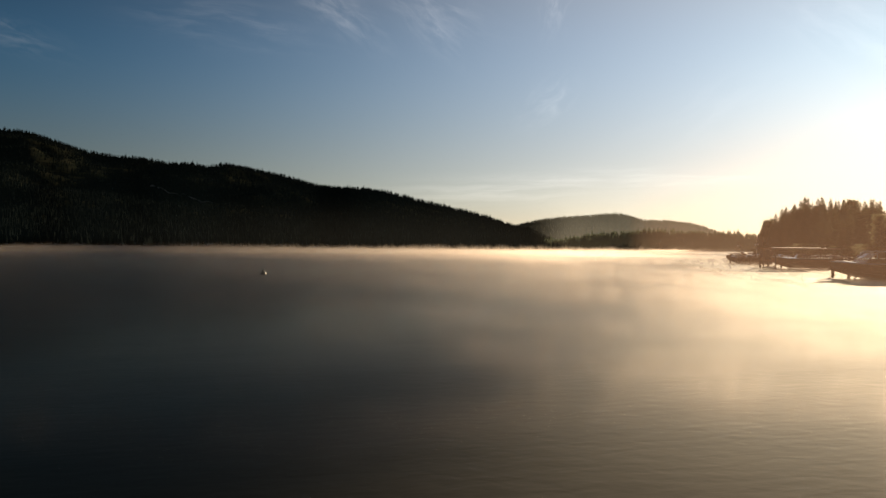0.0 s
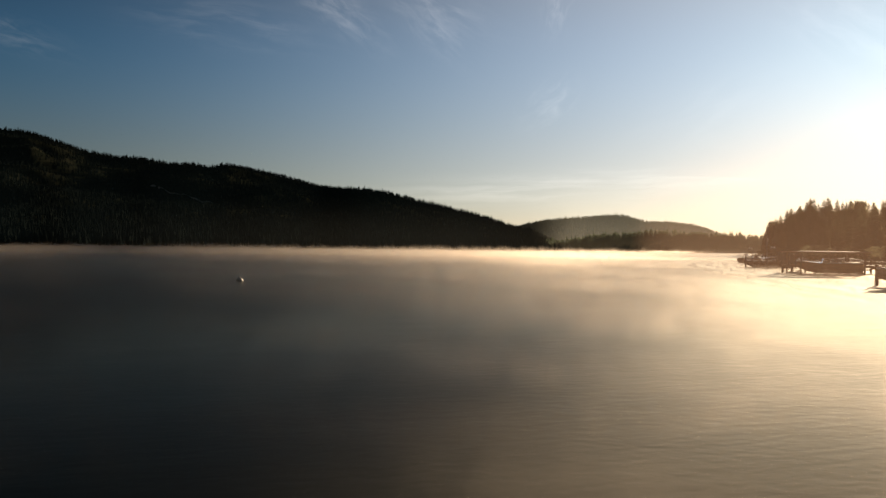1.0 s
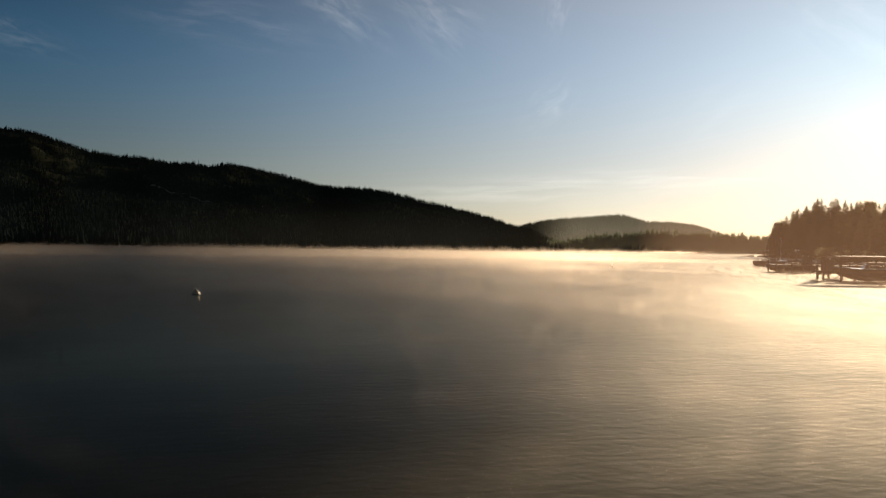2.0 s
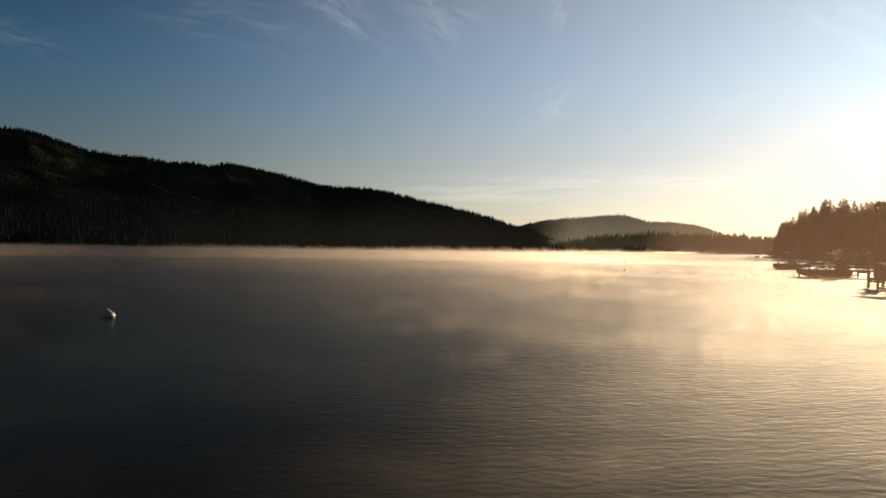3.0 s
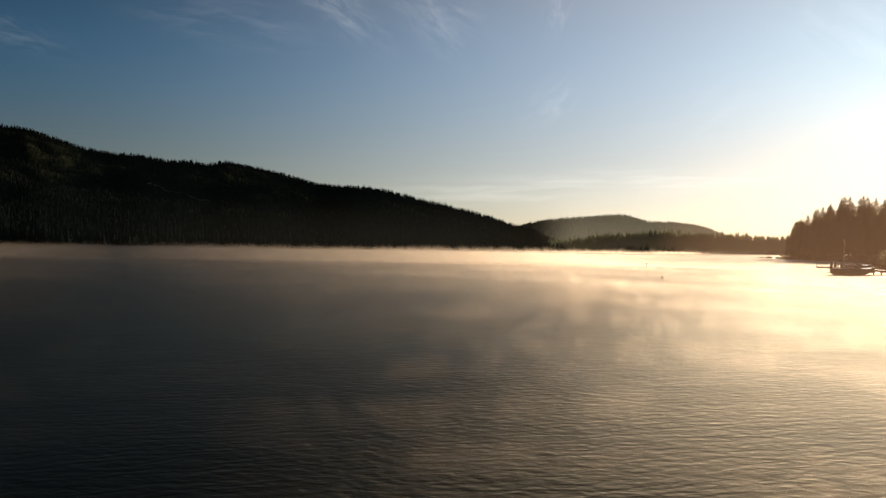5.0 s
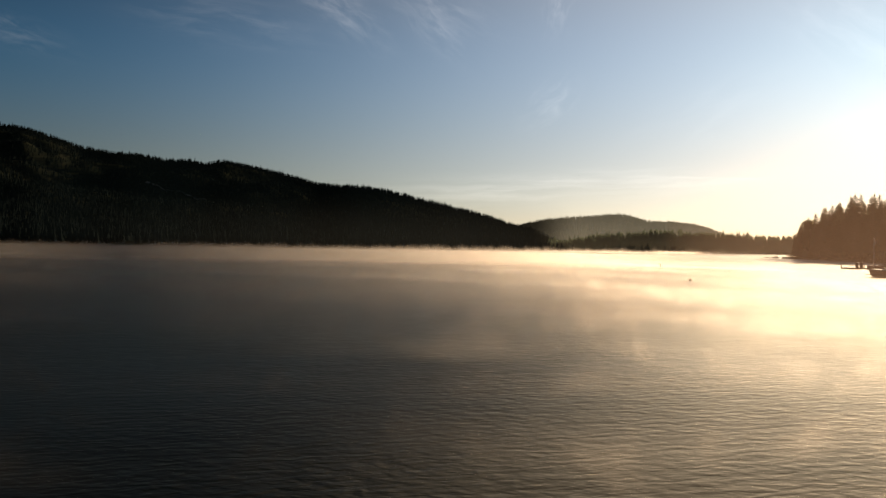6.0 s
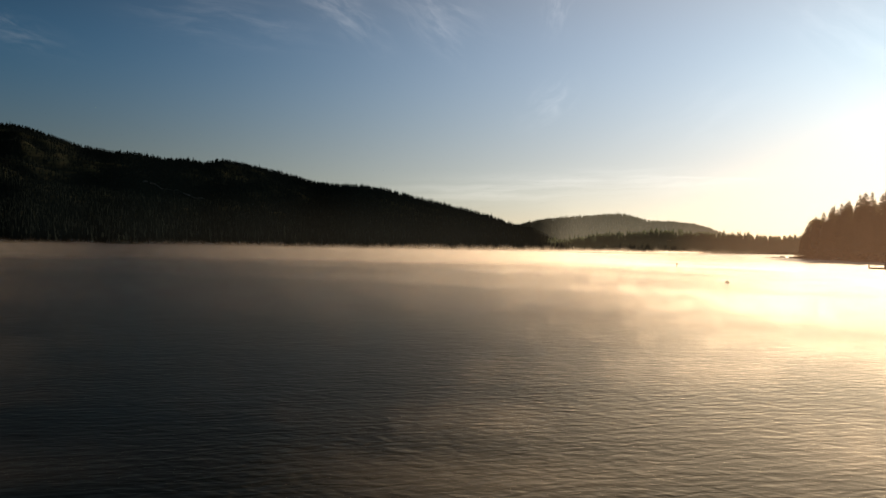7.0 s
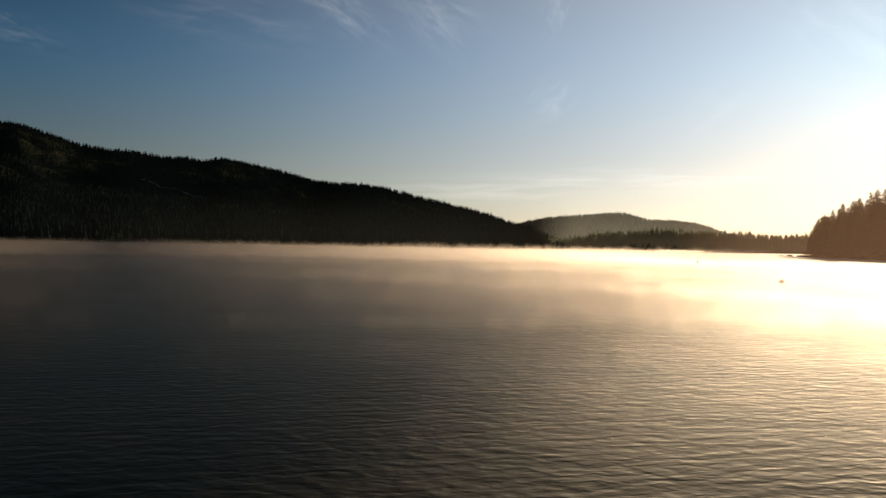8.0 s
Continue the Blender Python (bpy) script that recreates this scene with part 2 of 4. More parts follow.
MAT = {
    "water": water_material(),
    "ground": ground_material(),
    "mist": mist_material("lake_mist", 0.055, 0.20, 0.55, 0.0, 0.45, 0.12, 0.36),
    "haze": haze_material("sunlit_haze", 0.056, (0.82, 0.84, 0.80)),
    # reddish lens glare over docks and wood is put into this sheet's colour
    "haze_glare_shore": haze_material("shore_haze_and_glare", 0.125, (0.86, 0.54, 0.38), 0.15),
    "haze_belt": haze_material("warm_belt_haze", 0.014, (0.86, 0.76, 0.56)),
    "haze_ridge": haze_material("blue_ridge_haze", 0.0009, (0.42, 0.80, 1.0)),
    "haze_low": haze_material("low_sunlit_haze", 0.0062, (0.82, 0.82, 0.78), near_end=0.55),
    "mist_near": mist_material("drifting_plumes", 0.55, 0.41, 0.60, 0.022, 0.135, clear_left=0.75),
    "mist_thick": mist_material("thicker_plumes", 0.5, 0.40, 0.60, 0.065, 0.24, clear_left=0.75),
    "mist_thin": mist_material("thin_plumes", 0.9, 0.36, 0.62, 0.016, 0.075, clear_left=0.75),
    "mist_dock": mist_material("dock_wisps", 0.5, 0.32, 0.60, 0.08, 0.34),
    "mist_mid": mist_material("low_mist", 0.45, 0.33, 0.60, 0.18, 0.33, clear_left=0.4),
    "needles": foliage("conifer_needles", (0.030, 0.036, 0.024), (0.085, 0.090, 0.060), 0.6, 0.4, 0.3, 0.25),
    "leaves": foliage("broad_leaves", (0.030, 0.036, 0.024), (0.085, 0.090, 0.060), 0.6, 0.6, 0.3, 0.3),
    "belt_needles": foliage("belt_conifers", (0.022, 0.034, 0.024), (0.050, 0.065, 0.048), 0.4, 0.02, 0.1, 0.25),
    # the ridge's unlit side is put into the colour: needles nearly black
    "shaded_far_needles": foliage("shaded_far_conifers", (0.003, 0.0045, 0.005), (0.005, 0.0065, 0.006), 0.02, 0.02, 0.0),
    # the distant hill's haze is put into these paler needles
    "haze_needles": foliage("haze_paled_conifers", (0.06, 0.065, 0.045), (0.14, 0.13, 0.08), 0.3, 0.02, 0.3),
    "clearing": plain("dry_clearing", (0.05, 0.036, 0.026), (0.10, 0.072, 0.05), 0.05, 0.9),
    "bark": plain("bark", (0.045, 0.032, 0.022), (0.10, 0.075, 0.055), 3.0, 0.9, bump=0.8, grain=(1, 1, 0.2)),
    "snag": plain("weathered_wood", (0.16, 0.13, 0.11), (0.28, 0.24, 0.20), 3.0, 0.85, bump=0.6, grain=(1, 1, 0.2)),
    "rock": plain("wet_rock", (0.06, 0.055, 0.05), (0.17, 0.15, 0.13), 1.5, 0.6, bump=0.8),
    "pile": plain("dark_timber", (0.05, 0.036, 0.026), (0.12, 0.085, 0.06), 3.0, 0.8, bump=0.6, grain=(1, 1, 0.15)),
    "deck": plain("grey_decking", (0.13, 0.10, 0.075), (0.24, 0.19, 0.15), 2.0, 0.75, bump=0.5, grain=(0.15, 1, 1)),
    "hull_white": plain("white_gelcoat", (0.72, 0.70, 0.66), (0.80, 0.79, 0.76), 1.0, 0.25, bump=0.02, coat=0.6),
    "hull_wood": plain("varnished_hull", (0.20, 0.10, 0.045), (0.32, 0.17, 0.08), 1.5, 0.3, bump=0.05, grain=(0.2, 1, 1), coat=0.7),
    "hull_dark": plain("dark_brown_gelcoat", (0.05, 0.034, 0.025), (0.075, 0.052, 0.038), 1.0, 0.25, bump=0.02, coat=0.6),
    "vinyl": plain("cream_vinyl", (0.45, 0.40, 0.33), (0.58, 0.53, 0.45), 4.0, 0.5),
    "canvas": plain("brown_canvas", (0.16, 0.11, 0.075), (0.24, 0.17, 0.12), 6.0, 0.85),
    "cover": plain("dark_boat_cover", (0.035, 0.035, 0.04), (0.06, 0.06, 0.065), 5.0, 0.8),
    "metal": plain("aluminium", (0.60, 0.60, 0.60), (0.72, 0.72, 0.72), 8.0, 0.28, 1.0, 0.05),
    "galv": plain("galvanised_steel", (0.38, 0.38, 0.37), (0.52, 0.52, 0.50), 8.0, 0.45, 0.9, 0.1),
    "rubber": plain("black_rubber", (0.018, 0.018, 0.018), (0.035, 0.034, 0.033), 8.0, 0.7),
    "buoy_white": plain("scuffed_white_plastic", (0.16, 0.142, 0.125), (0.27, 0.245, 0.215), 9.0, 0.5),
    "buoy_dark": plain("weathered_red_brown_plastic", (0.10, 0.05, 0.03), (0.18, 0.09, 0.055), 9.0, 0.5),
    "pale": plain("pale_plastic", (0.74, 0.74, 0.74), (0.82, 0.82, 0.82), 9.0, 0.3),
    "flag": plain("faded_cloth", (0.5, 0.46, 0.42), (0.62, 0.58, 0.53), 9.0, 0.9),
}


def glass_material():
    m, g = material("tinted_glass")
    gl = g.node("ShaderNodeBsdfGlossy", {"Color": (1, 1, 1, 1), "Roughness": 0.03}).outputs[0]
    tr = g.node("ShaderNodeBsdfTransparent", {0: (0.55, 0.58, 0.58, 1)}).outputs[0]
    fr = g.node("ShaderNodeFresnel", {0: 1.5}).outputs[0]
    finish(g, g.node("ShaderNodeMixShader", {0: fr, 1: tr, 2: gl}).outputs[0])
    return m


MAT["glass"] = glass_material()


# ---- mesh helpers ----
def mesh_object(name, verts, faces, mat, smooth=False):
    me = bpy.data.meshes.new(name)
    me.from_pydata([tuple(map(float, v)) for v in verts], [], [tuple(map(int, f)) for f in faces])
    me.materials.append(mat)
    if smooth:
        me.polygons.foreach_set("use_smooth", [True] * len(me.polygons))
    me.update()
    return new(name, me)


def part(name, bm, mat, parent, label="", smooth=False):
    me = bpy.data.meshes.new(name)
    bmesh.ops.recalc_face_normals(bm, faces=bm.faces)
    bm.to_mesh(me)
    bm.free()
    me.materials.append(mat)
    if smooth:
        me.polygons.foreach_set("use_smooth", [True] * len(me.polygons))
    ob = new(name, me)
    if parent:
        ob.parent = parent
    return tagged(ob, label)


def thing(name, m, label, category, group=""):
    ob = new(name)
    ob.empty_display_size = 0.2
    ob.matrix_world = m
    return tagged(ob, label, category, group)


def box(bm, x0, x1, y0, y1, z0, z1, bevel=0.0, m=None):
    made = bmesh.ops.create_cube(bm, size=1.0)["verts"]
    t = Matrix.Translation(((x0 + x1) / 2, (y0 + y1) / 2, (z0 + z1) / 2)) @ Matrix.Diagonal((x1 - x0, y1 - y0, z1 - z0, 1))
    bmesh.ops.transform(bm, matrix=(m @ t) if m else t, verts=made)
    if bevel:
        edges = {e for v in made for e in v.link_edges}
        bmesh.ops.bevel(bm, geom=list(edges), offset=bevel, segments=1, affect="EDGES")


def tube(bm, pts, r0, r1=None, sides=8, caps=True):
    """A tapered tube through points."""
    r1 = r0 if r1 is None else r1
    pts = [Vector(p) for p in pts]
    rings = []
    for i, p in enumerate(pts):
        d = (pts[min(i + 1, len(pts) - 1)] - pts[max(i - 1, 0)]).normalized()
        a = d.orthogonal().normalized()
        if abs(d.z) < 0.95:
            a = d.cross(Vector((0, 0, 1))).normalized()
        b = d.cross(a)
        r = r0 + (r1 - r0) * i / max(len(pts) - 1, 1)
        rings.append([bm.verts.new(p + (a * math.cos(k * 2 * math.pi / sides) + b * math.sin(k * 2 * math.pi / sides)) * r) for k in range(sides)])
    for ra, rb in zip(rings, rings[1:]):
        for k in range(sides):
            bm.faces.new((ra[k], ra[(k + 1) % sides], rb[(k + 1) % sides], rb[k]))
    if caps:
        bm.faces.new(rings[0][::-1])
        bm.faces.new(rings[-1])


def lathe(bm, profile, sides=20, at=(0, 0, 0)):
    rings = [[bm.verts.new((at[0] + r * math.cos(k * 2 * math.pi / sides), at[1] + r * math.sin(k * 2 * math.pi / sides), at[2] + z))
              for k in range(sides)] for r, z in profile]
    for ra, rb in zip(rings, rings[1:]):
        for k in range(sides):
            bm.faces.new((ra[k], ra[(k + 1) % sides], rb[(k + 1) % sides], rb[k]))
    bm.faces.new(rings[0][::-1])
    bm.faces.new(rings[-1])


def loft(bm, sections, close=True):
    """Faces between open rows of points; close ends with fans."""
    rows = [[bm.verts.new(p) for p in s] for s in sections]
    for ra, rb in zip(rows, rows[1:]):
        for k in range(len(ra) - 1):
            bm.faces.new((ra[k], ra[k + 1], rb[k + 1], rb[k]))
    if close:
        bm.faces.new(rows[0][::-1])
        bm.faces.new(rows[-1])
    return rows


# ---- the lie of the land ----
HUB = (0.0, 40.0)
RIDGE_U = [-1.4, -1.0, -0.708, -0.664, -0.62, -0.577, -0.533, -0.482, -0.447, -0.417, -0.391, -0.361, -0.318, -0.276, -0.242, -0.225,
           -0.191, -0.148, -0.115, -0.073, -0.022, 0.02, 0.061, 0.095, 0.124, 0.149, 0.2]
RIDGE_E = [0.10, 0.16, 0.174, 0.1698, 0.1555, 0.1412, 0.1337, 0.1297, 0.1231, 0.1232, 0.1183, 0.1226, 0.1144, 0.1054, 0.0971, 0.0913,
           0.0882, 0.0859, 0.0811, 0.0705, 0.0583, 0.0486, 0.0347, 0.0266, 0.0136, 0.0038, 0.0]
HILL_U = [-0.06, 0.045, 0.074, 0.103, 0.144, 0.185, 0.214, 0.235, 0.26, 0.292, 0.325, 0.35, 0.366, 0.382, 0.42, 0.6]
HILL_E = [0.0, 0.0256, 0.0317, 0.0394, 0.0447, 0.0475, 0.0503, 0.0479, 0.0407, 0.0401, 0.0371, 0.0307, 0.0242, 0.0186, 0.010, 0.006]
BAND_U = [0.10, 0.146, 0.187, 0.229, 0.274, 0.312, 0.353, 0.394, 0.431, 0.6, 1.2]
BAND_E = [0.0, 0.003, 0.011, 0.0145, 0.0175, 0.0155, 0.0150, 0.0137, 0.0123, 0.011, 0.008]
SHORE_Y = [-600, -300, -50, 0, 50, 100, 150, 200, 255, 314, 351, 405, 490, 503, 520, 545, 580, 700, 900, 1600]
SHORE_X = [30, 40, 54, 58, 62, 68, 77, 90, 118, 150, 160, 174, 197, 203, 215, 240, 300, 520, 900, 2500]


def step(a, b, x):
    t = np.clip((x - a) / (b - a), 0, 1)
    return t * t * (3 - 2 * t)


def rough(x, y, size, octaves=4):
    """Cheap smooth relief from summed waves, about -1 to 1."""
    z, amp = np.zeros_like(np.asarray(x, float)), 1.0
    for k in range(octaves):
        f = 2 * math.pi / size * 1.93 ** k
        a = 0.7 + 1.9 * k
        z = z + amp * np.sin((x * math.cos(a) + y * math.sin(a)) * f + 1.3 * k + 1.7 * np.sin((x * math.sin(a) - y * math.cos(a)) * f * 0.61 + k))
        amp *= 0.55
    return z / 2.0


def far_water(u):
    """How far ahead of the hub the lake ends, by the sideways slope of the view."""
    return np.interp(u, [-1.5, -0.8, -0.3, 0, 0.08, 0.16, 0.2, 0.45, 0.7, 1.5], [480, 620, 720, 950, 1250, 1620, 1660, 1660, 1600, 1300])


def land(x, y, which="all"):
    """Height of the ground; the lake's bed is below zero. which: the far hill or the long ridge alone."""
    x, y = np.asarray(x, float), np.asarray(y, float)
    deep = np.maximum(y - HUB[1], 1.0)
    u = np.clip((x - HUB[0]) / deep, -3, 3)
    far_shore = far_water(u) + 12 * rough(x, y * 0.2, 420)
    d = deep - far_shore
    z = np.where(d > 0, 0.02 * np.minimum(d, 200) + 0.3 * step(0, 8, d), np.maximum(0.05 * d, -4.0))
    # low wooded flat beyond the water
    band = np.interp(u, BAND_U, BAND_E) * deep * step(0, 90, d) * (1 - 0.7 * step(200, 700, d))
    # far hill
    g2 = np.clip((deep - 2100) / 1400, 0, 1)
    hill = np.interp(u, HILL_U, HILL_E) * np.minimum(deep, 3500) * g2 ** 0.8 * (1 - 0.5 * step(3500, 4800, deep))
    # long ridge
    crest = np.interp(u, [-1.4, -0.3, 0.0, 0.15], [3200, 3150, 2700, 2300])
    g1 = np.clip(d / (crest - far_shore), 0, 1)
    spur = 1 + 0.20 * rough(x, y, 900, 4) * 4 * g1 * (1 - g1)
    ridge = np.interp(u, RIDGE_U, RIDGE_E) * np.minimum(deep, crest) * g1 * spur * (1 - 0.5 * step(0, 1500, deep - crest))
    if which == "hill":
        return hill
    if which == "ridge":
        return ridge
    front = y > HUB[1] + 200
    z = np.where(front & (d > 0), np.maximum(np.maximum(z, band), np.maximum(hill, ridge)), np.where(front, z, -4.0))
    # wooded shore beside the docks
    e = x - np.interp(y, SHORE_Y, SHORE_X) + 2.2 * rough(x, y, 38, 3)
    bank = np.where(e > 0, 1.6 * step(0, 9, e) + 0.012 * np.clip(e - 9, 0, 350) + 0.25 * rough(x, y, 17, 3) * step(2, 20, e), np.maximum(0.12 * e, -4.0))
    z = np.where((y < 1500) & (x > 0), np.maximum(z, bank), z)
    # ground behind the start
    back = -260 - y + 20 * rough(x, y, 160)
    side = -x - 900 + 60 * rough(x, y, 500)
    near = np.maximum(back, np.where(y < 900, side, -9999))
    z = np.maximum(z, np.where(near > 0, 1.5 * step(0, 10, near) + 0.04 * np.minimum(near, 900), -4.0))
    return z


def sheet(name, heights, mat, rings, spokes, reach, smooth=True):
    """A round sheet about the hub, finer towards it."""
    r = np.concatenate([[0.0], np.geomspace(4.0, 1500, rings // 2), np.linspace(1500, reach, rings - rings // 2 + 1)[1:]])
    a = np.concatenate([np.linspace(-0.8, 0.8, spokes * 4 // 5, endpoint=False), np.linspace(0.8, 2 * math.pi - 0.8, spokes - spokes * 4 // 5, endpoint=False)])
    rr, aa = np.meshgrid(r[1:], a, indexing="ij")
    x, y = HUB[0] + rr * np.sin(aa), HUB[1] + rr * np.cos(aa)
    z = heights(x, y)
    verts = np.stack([x, y, z], -1).reshape(-1, 3).tolist()
    hub = heights(np.array([HUB[0]]), np.array([HUB[1]]))[0]
    verts.append([HUB[0], HUB[1], float(hub)])
    i, k = np.meshgrid(np.arange(rings - 1), np.arange(spokes), indexing="ij")
    k2 = (k + 1) % spokes
    faces = np.stack([i * spokes + k, (i + 1) * spokes + k, (i + 1) * spokes + k2, i * spokes + k2], -1).reshape(-1, 4).tolist()
    faces += [[len(verts) - 1, k, (k + 1) % spokes] for k in range(spokes)]
    faces = [f[::-1] for f in faces]
    return mesh_object(name, verts, faces, mat, smooth)


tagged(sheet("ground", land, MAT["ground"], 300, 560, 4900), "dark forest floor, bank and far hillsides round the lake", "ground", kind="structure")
tagged(sheet("water", lambda x, y: np.zeros_like(x), MAT["water"], 60, 96, 4600), "dark rippled lake water under thin morning mist", "lake", kind="structure")


# ---- far woods ----
def woods(name, x, y, low, high, mat, label, seed, slim=0.17, sides=5, thin=False):
    """Many small conifers as one object: three ragged tiers each."""
    rs = np.random.RandomState(seed)
    n = len(x)
    h = rs.uniform(low, high, n) * np.where(rs.rand(n) < 0.12, 1.25, 1.0)
    base = land(x, y) - 1.0
    verts, faces = [], []
    ang = np.arange(sides) * 2 * math.pi / sides
    tiers = ((0.10, 1.0, 0.55), (0.36, 0.72, 0.80), (0.62, 0.45, 1.02))
    block = []
    for z0, wide, z1 in tiers:
        turn = rs.rand(n, 1) * 6.28
        rad = h[:, None] * slim * wide * rs.uniform(0.65, 1.3, (n, sides))
        px = x[:, None] + rad * np.cos(ang + turn)
        py = y[:, None] + rad * np.sin(ang + turn)
        pz = base[:, None] + h[:, None] * (z0 + rs.uniform(-0.06, 0.06, (n, sides)))
        ring = np.stack([px, py, pz], -1)
        lean = rs.normal(0, 0.015, (n, 2)) * h[:, None]
        tip = np.stack([x + lean[:, 0], y + lean[:, 1], base + h * z1], -1)[:, None, :]
        block.append(np.concatenate([ring, tip], 1))
    v = np.concatenate(block, 1)
    per = v.shape[1]
    f = []
    for t in range(len(tiers)):
        o = t * (sides + 1)
        f += [[o + k, o + (k + 1) % sides, o + sides] for k in range(sides)]
    if thin:   # loose sprays with light between them
        f = [t for i, t in enumerate(f) if i % 2 == 0 or i % 5 == 3]
    f = np.array(f)
    faces = (np.arange(n)[:, None, None] * per + f[None]).reshape(-1, 3)
    ob = mesh_object(name, v.reshape(-1, 3).tolist(), faces.tolist(), mat)
    return tagged(ob, label, "forest", kind="stuff")


def polar(n, u0, u1, d0, d1, seed, power=1.0):
    rs = np.random.RandomState(seed)
    u = rs.uniform(u0, u1, n)
    d = d0 + (d1 - d0) * rs.rand(n) ** power
    return HUB[0] + u * d, HUB[1] + d


def slide(along):
    """Lower and upper edge of the dry slide, as slopes seen from the hub."""
    mid = 0.090 - 0.026 * along + 0.0018 * np.sin(along * 14) + 0.0008 * np.sin(along * 37)
    half = 0.0006 + 0.0011 * np.clip(np.sin(along * 9.5 + 0.4), 0, 1) * (0.6 + 0.4 * np.sin(along * 51))
    return mid - half, mid + half


def clearing(x, y):
    """The dry slide that runs down the long ridge."""
    deep = y - HUB[1]
    u = x / deep
    along = (u + 0.478) / 0.097
    e = land(x, y) / deep
    low, high = slide(along)
    return (along > 0) & (along < 1) & (e > low - 0.003) & (e < high + 0.001)


def dry_slide():
    deep = np.linspace(760, 3140, 900)
    verts, faces = [], []
    for i in range(91):
        along = i / 90
        u = -0.478 + 0.097 * along
        seen = land(HUB[0] + u * deep, HUB[1] + deep) / deep
        for edge in slide(np.array([along])):
            d = float(deep[np.argmax(seen > edge[0])])
            verts.append((HUB[0] + u * d, HUB[1] + d, float(edge[0]) * d + 1.5))
        if i:
            o = 2 * i - 2
            faces.append((o, o + 2, o + 3, o + 1))
    ob = mesh_object("clearing", verts, faces, MAT["clearing"], True)
    tagged(ob, "narrow dry grass clearing running down the dark ridge", "clearing", kind="structure")


dry_slide()
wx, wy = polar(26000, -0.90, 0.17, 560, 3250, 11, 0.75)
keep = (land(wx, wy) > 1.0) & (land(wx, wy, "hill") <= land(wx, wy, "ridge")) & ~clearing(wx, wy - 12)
woods("ridge_forest", wx[keep], wy[keep], 11, 20, MAT["shaded_far_needles"], "conifer forest covering the long ridge, shade put into its near-black colour", 12)
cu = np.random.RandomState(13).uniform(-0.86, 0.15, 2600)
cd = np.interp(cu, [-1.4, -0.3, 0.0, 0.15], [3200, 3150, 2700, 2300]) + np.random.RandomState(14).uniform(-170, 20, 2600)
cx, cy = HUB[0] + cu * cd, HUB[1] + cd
woods("skyline_forest", cx, cy, 8, 15, MAT["shaded_far_needles"], "row of small conifers along the ridge's skyline", 14, 0.19)
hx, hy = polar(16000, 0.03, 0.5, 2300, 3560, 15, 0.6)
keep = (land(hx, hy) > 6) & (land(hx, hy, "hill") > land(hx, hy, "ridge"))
woods("hill_forest", hx[keep], hy[keep], 9, 23, MAT["haze_needles"], "conifer forest on the distant hill, haze put into its pale colour", 16)
bx, by = polar(3600, 0.115, 0.75, 1640, 1800, 17, 0.8)
keep = (land(bx, by) > 0.4) & (np.random.RandomState(19).rand(len(bx)) < np.interp(bx / (by - HUB[1]), [0.115, 0.20], [0.15, 1.0]))
woods("flat_forest", bx[keep], by[keep], 19, 29, MAT["belt_needles"], "dark conifer belt on the low far shore", 18, 0.19, 6, True)


# ---- mist banks on the far water ----
def mist_bank(dist, u0, u1, tall, mat, seed, label="thin ragged bank of morning mist drifting low over the lake", wave=1.0):
    u = np.linspace(u0, u1, 160)
    d = dist * (1 + wave * (0.04 * np.sin(u * 17 + seed) + 0.025 * np.sin(u * 41 + 2 * seed)))
    return veil(HUB[0] + u * d, HUB[1] + d, tall, mat, label)


def before_shore(u):
    """A smooth line on the water, short of the left and far shores."""
    return np.interp(u, [-1.0, -0.6, -0.3, 0.0, 0.2, 0.75], [520, 590, 660, 730, 790, 900])


def veil(x, y, tall, mat, label):
    """Vapour standing over a line on the water."""
    n, rows = len(x), 5
    tall = np.broadcast_to(tall, n)
    verts = [(x[i], y[i], 0.02 + tall[i] * k / (rows - 1)) for k in range(rows) for i in range(n)]
    faces = [(k * n + i, k * n + i + 1, (k + 1) * n + i + 1, (k + 1) * n + i) for k in range(rows - 1) for i in range(n - 1)]
    ob = mesh_object("mist_bank", verts, faces, mat, True)
    layer = ob.data.uv_layers.new(name="UVMap")
    for loop in ob.data.loops:
        k, i = divmod(loop.vertex_index, n)
        layer.data[loop.index].uv = (i / n, k / (rows - 1))
    return tagged(ob, label, "mist", "mist banks", "stuff")


# tinted sheets added to lift the dark hills behind, in place of hazy air
mist_bank(2300, 0.09, 0.85, 265.0, MAT["haze"], 21, "added sheet imitating even sunlit haze before the distant hill", 0.0)
mist_bank(1560, 0.09, 0.75, 62.0, MAT["haze_belt"], 25, "added warm sheet imitating sunlit haze before the far conifer belt", 0.0)
mist_bank(540, -1.0, 0.12, 160.0, MAT["haze_ridge"], 23, "added faint blue sheet imitating haze before the long ridge", 0.3)
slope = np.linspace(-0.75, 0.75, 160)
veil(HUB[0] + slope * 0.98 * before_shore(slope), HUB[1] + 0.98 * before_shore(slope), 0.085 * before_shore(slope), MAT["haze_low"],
     "added sheet imitating faint sunlit haze over the far water")
# sheet added to brighten the dark docks and wood as glare does
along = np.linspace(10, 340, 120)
veil(14 + 0.19 * (along - 10), along, 9 + 0.1 * along, MAT["haze_glare_shore"],
     "added warm sheet imitating haze and glare before the docks and the wood")
for share, height in ((0.96, 0.013), (0.84, 0.010), (0.70, 0.006)):   # wisps before the ridge's foot
    slope = np.linspace(-0.95, 0.44, 190)
    span_out = share * before_shore(slope)
    veil(HUB[0] + slope * span_out, HUB[1] + span_out, height * span_out, MAT["mist"], "thin ragged bank of morning mist drifting low over the lake")
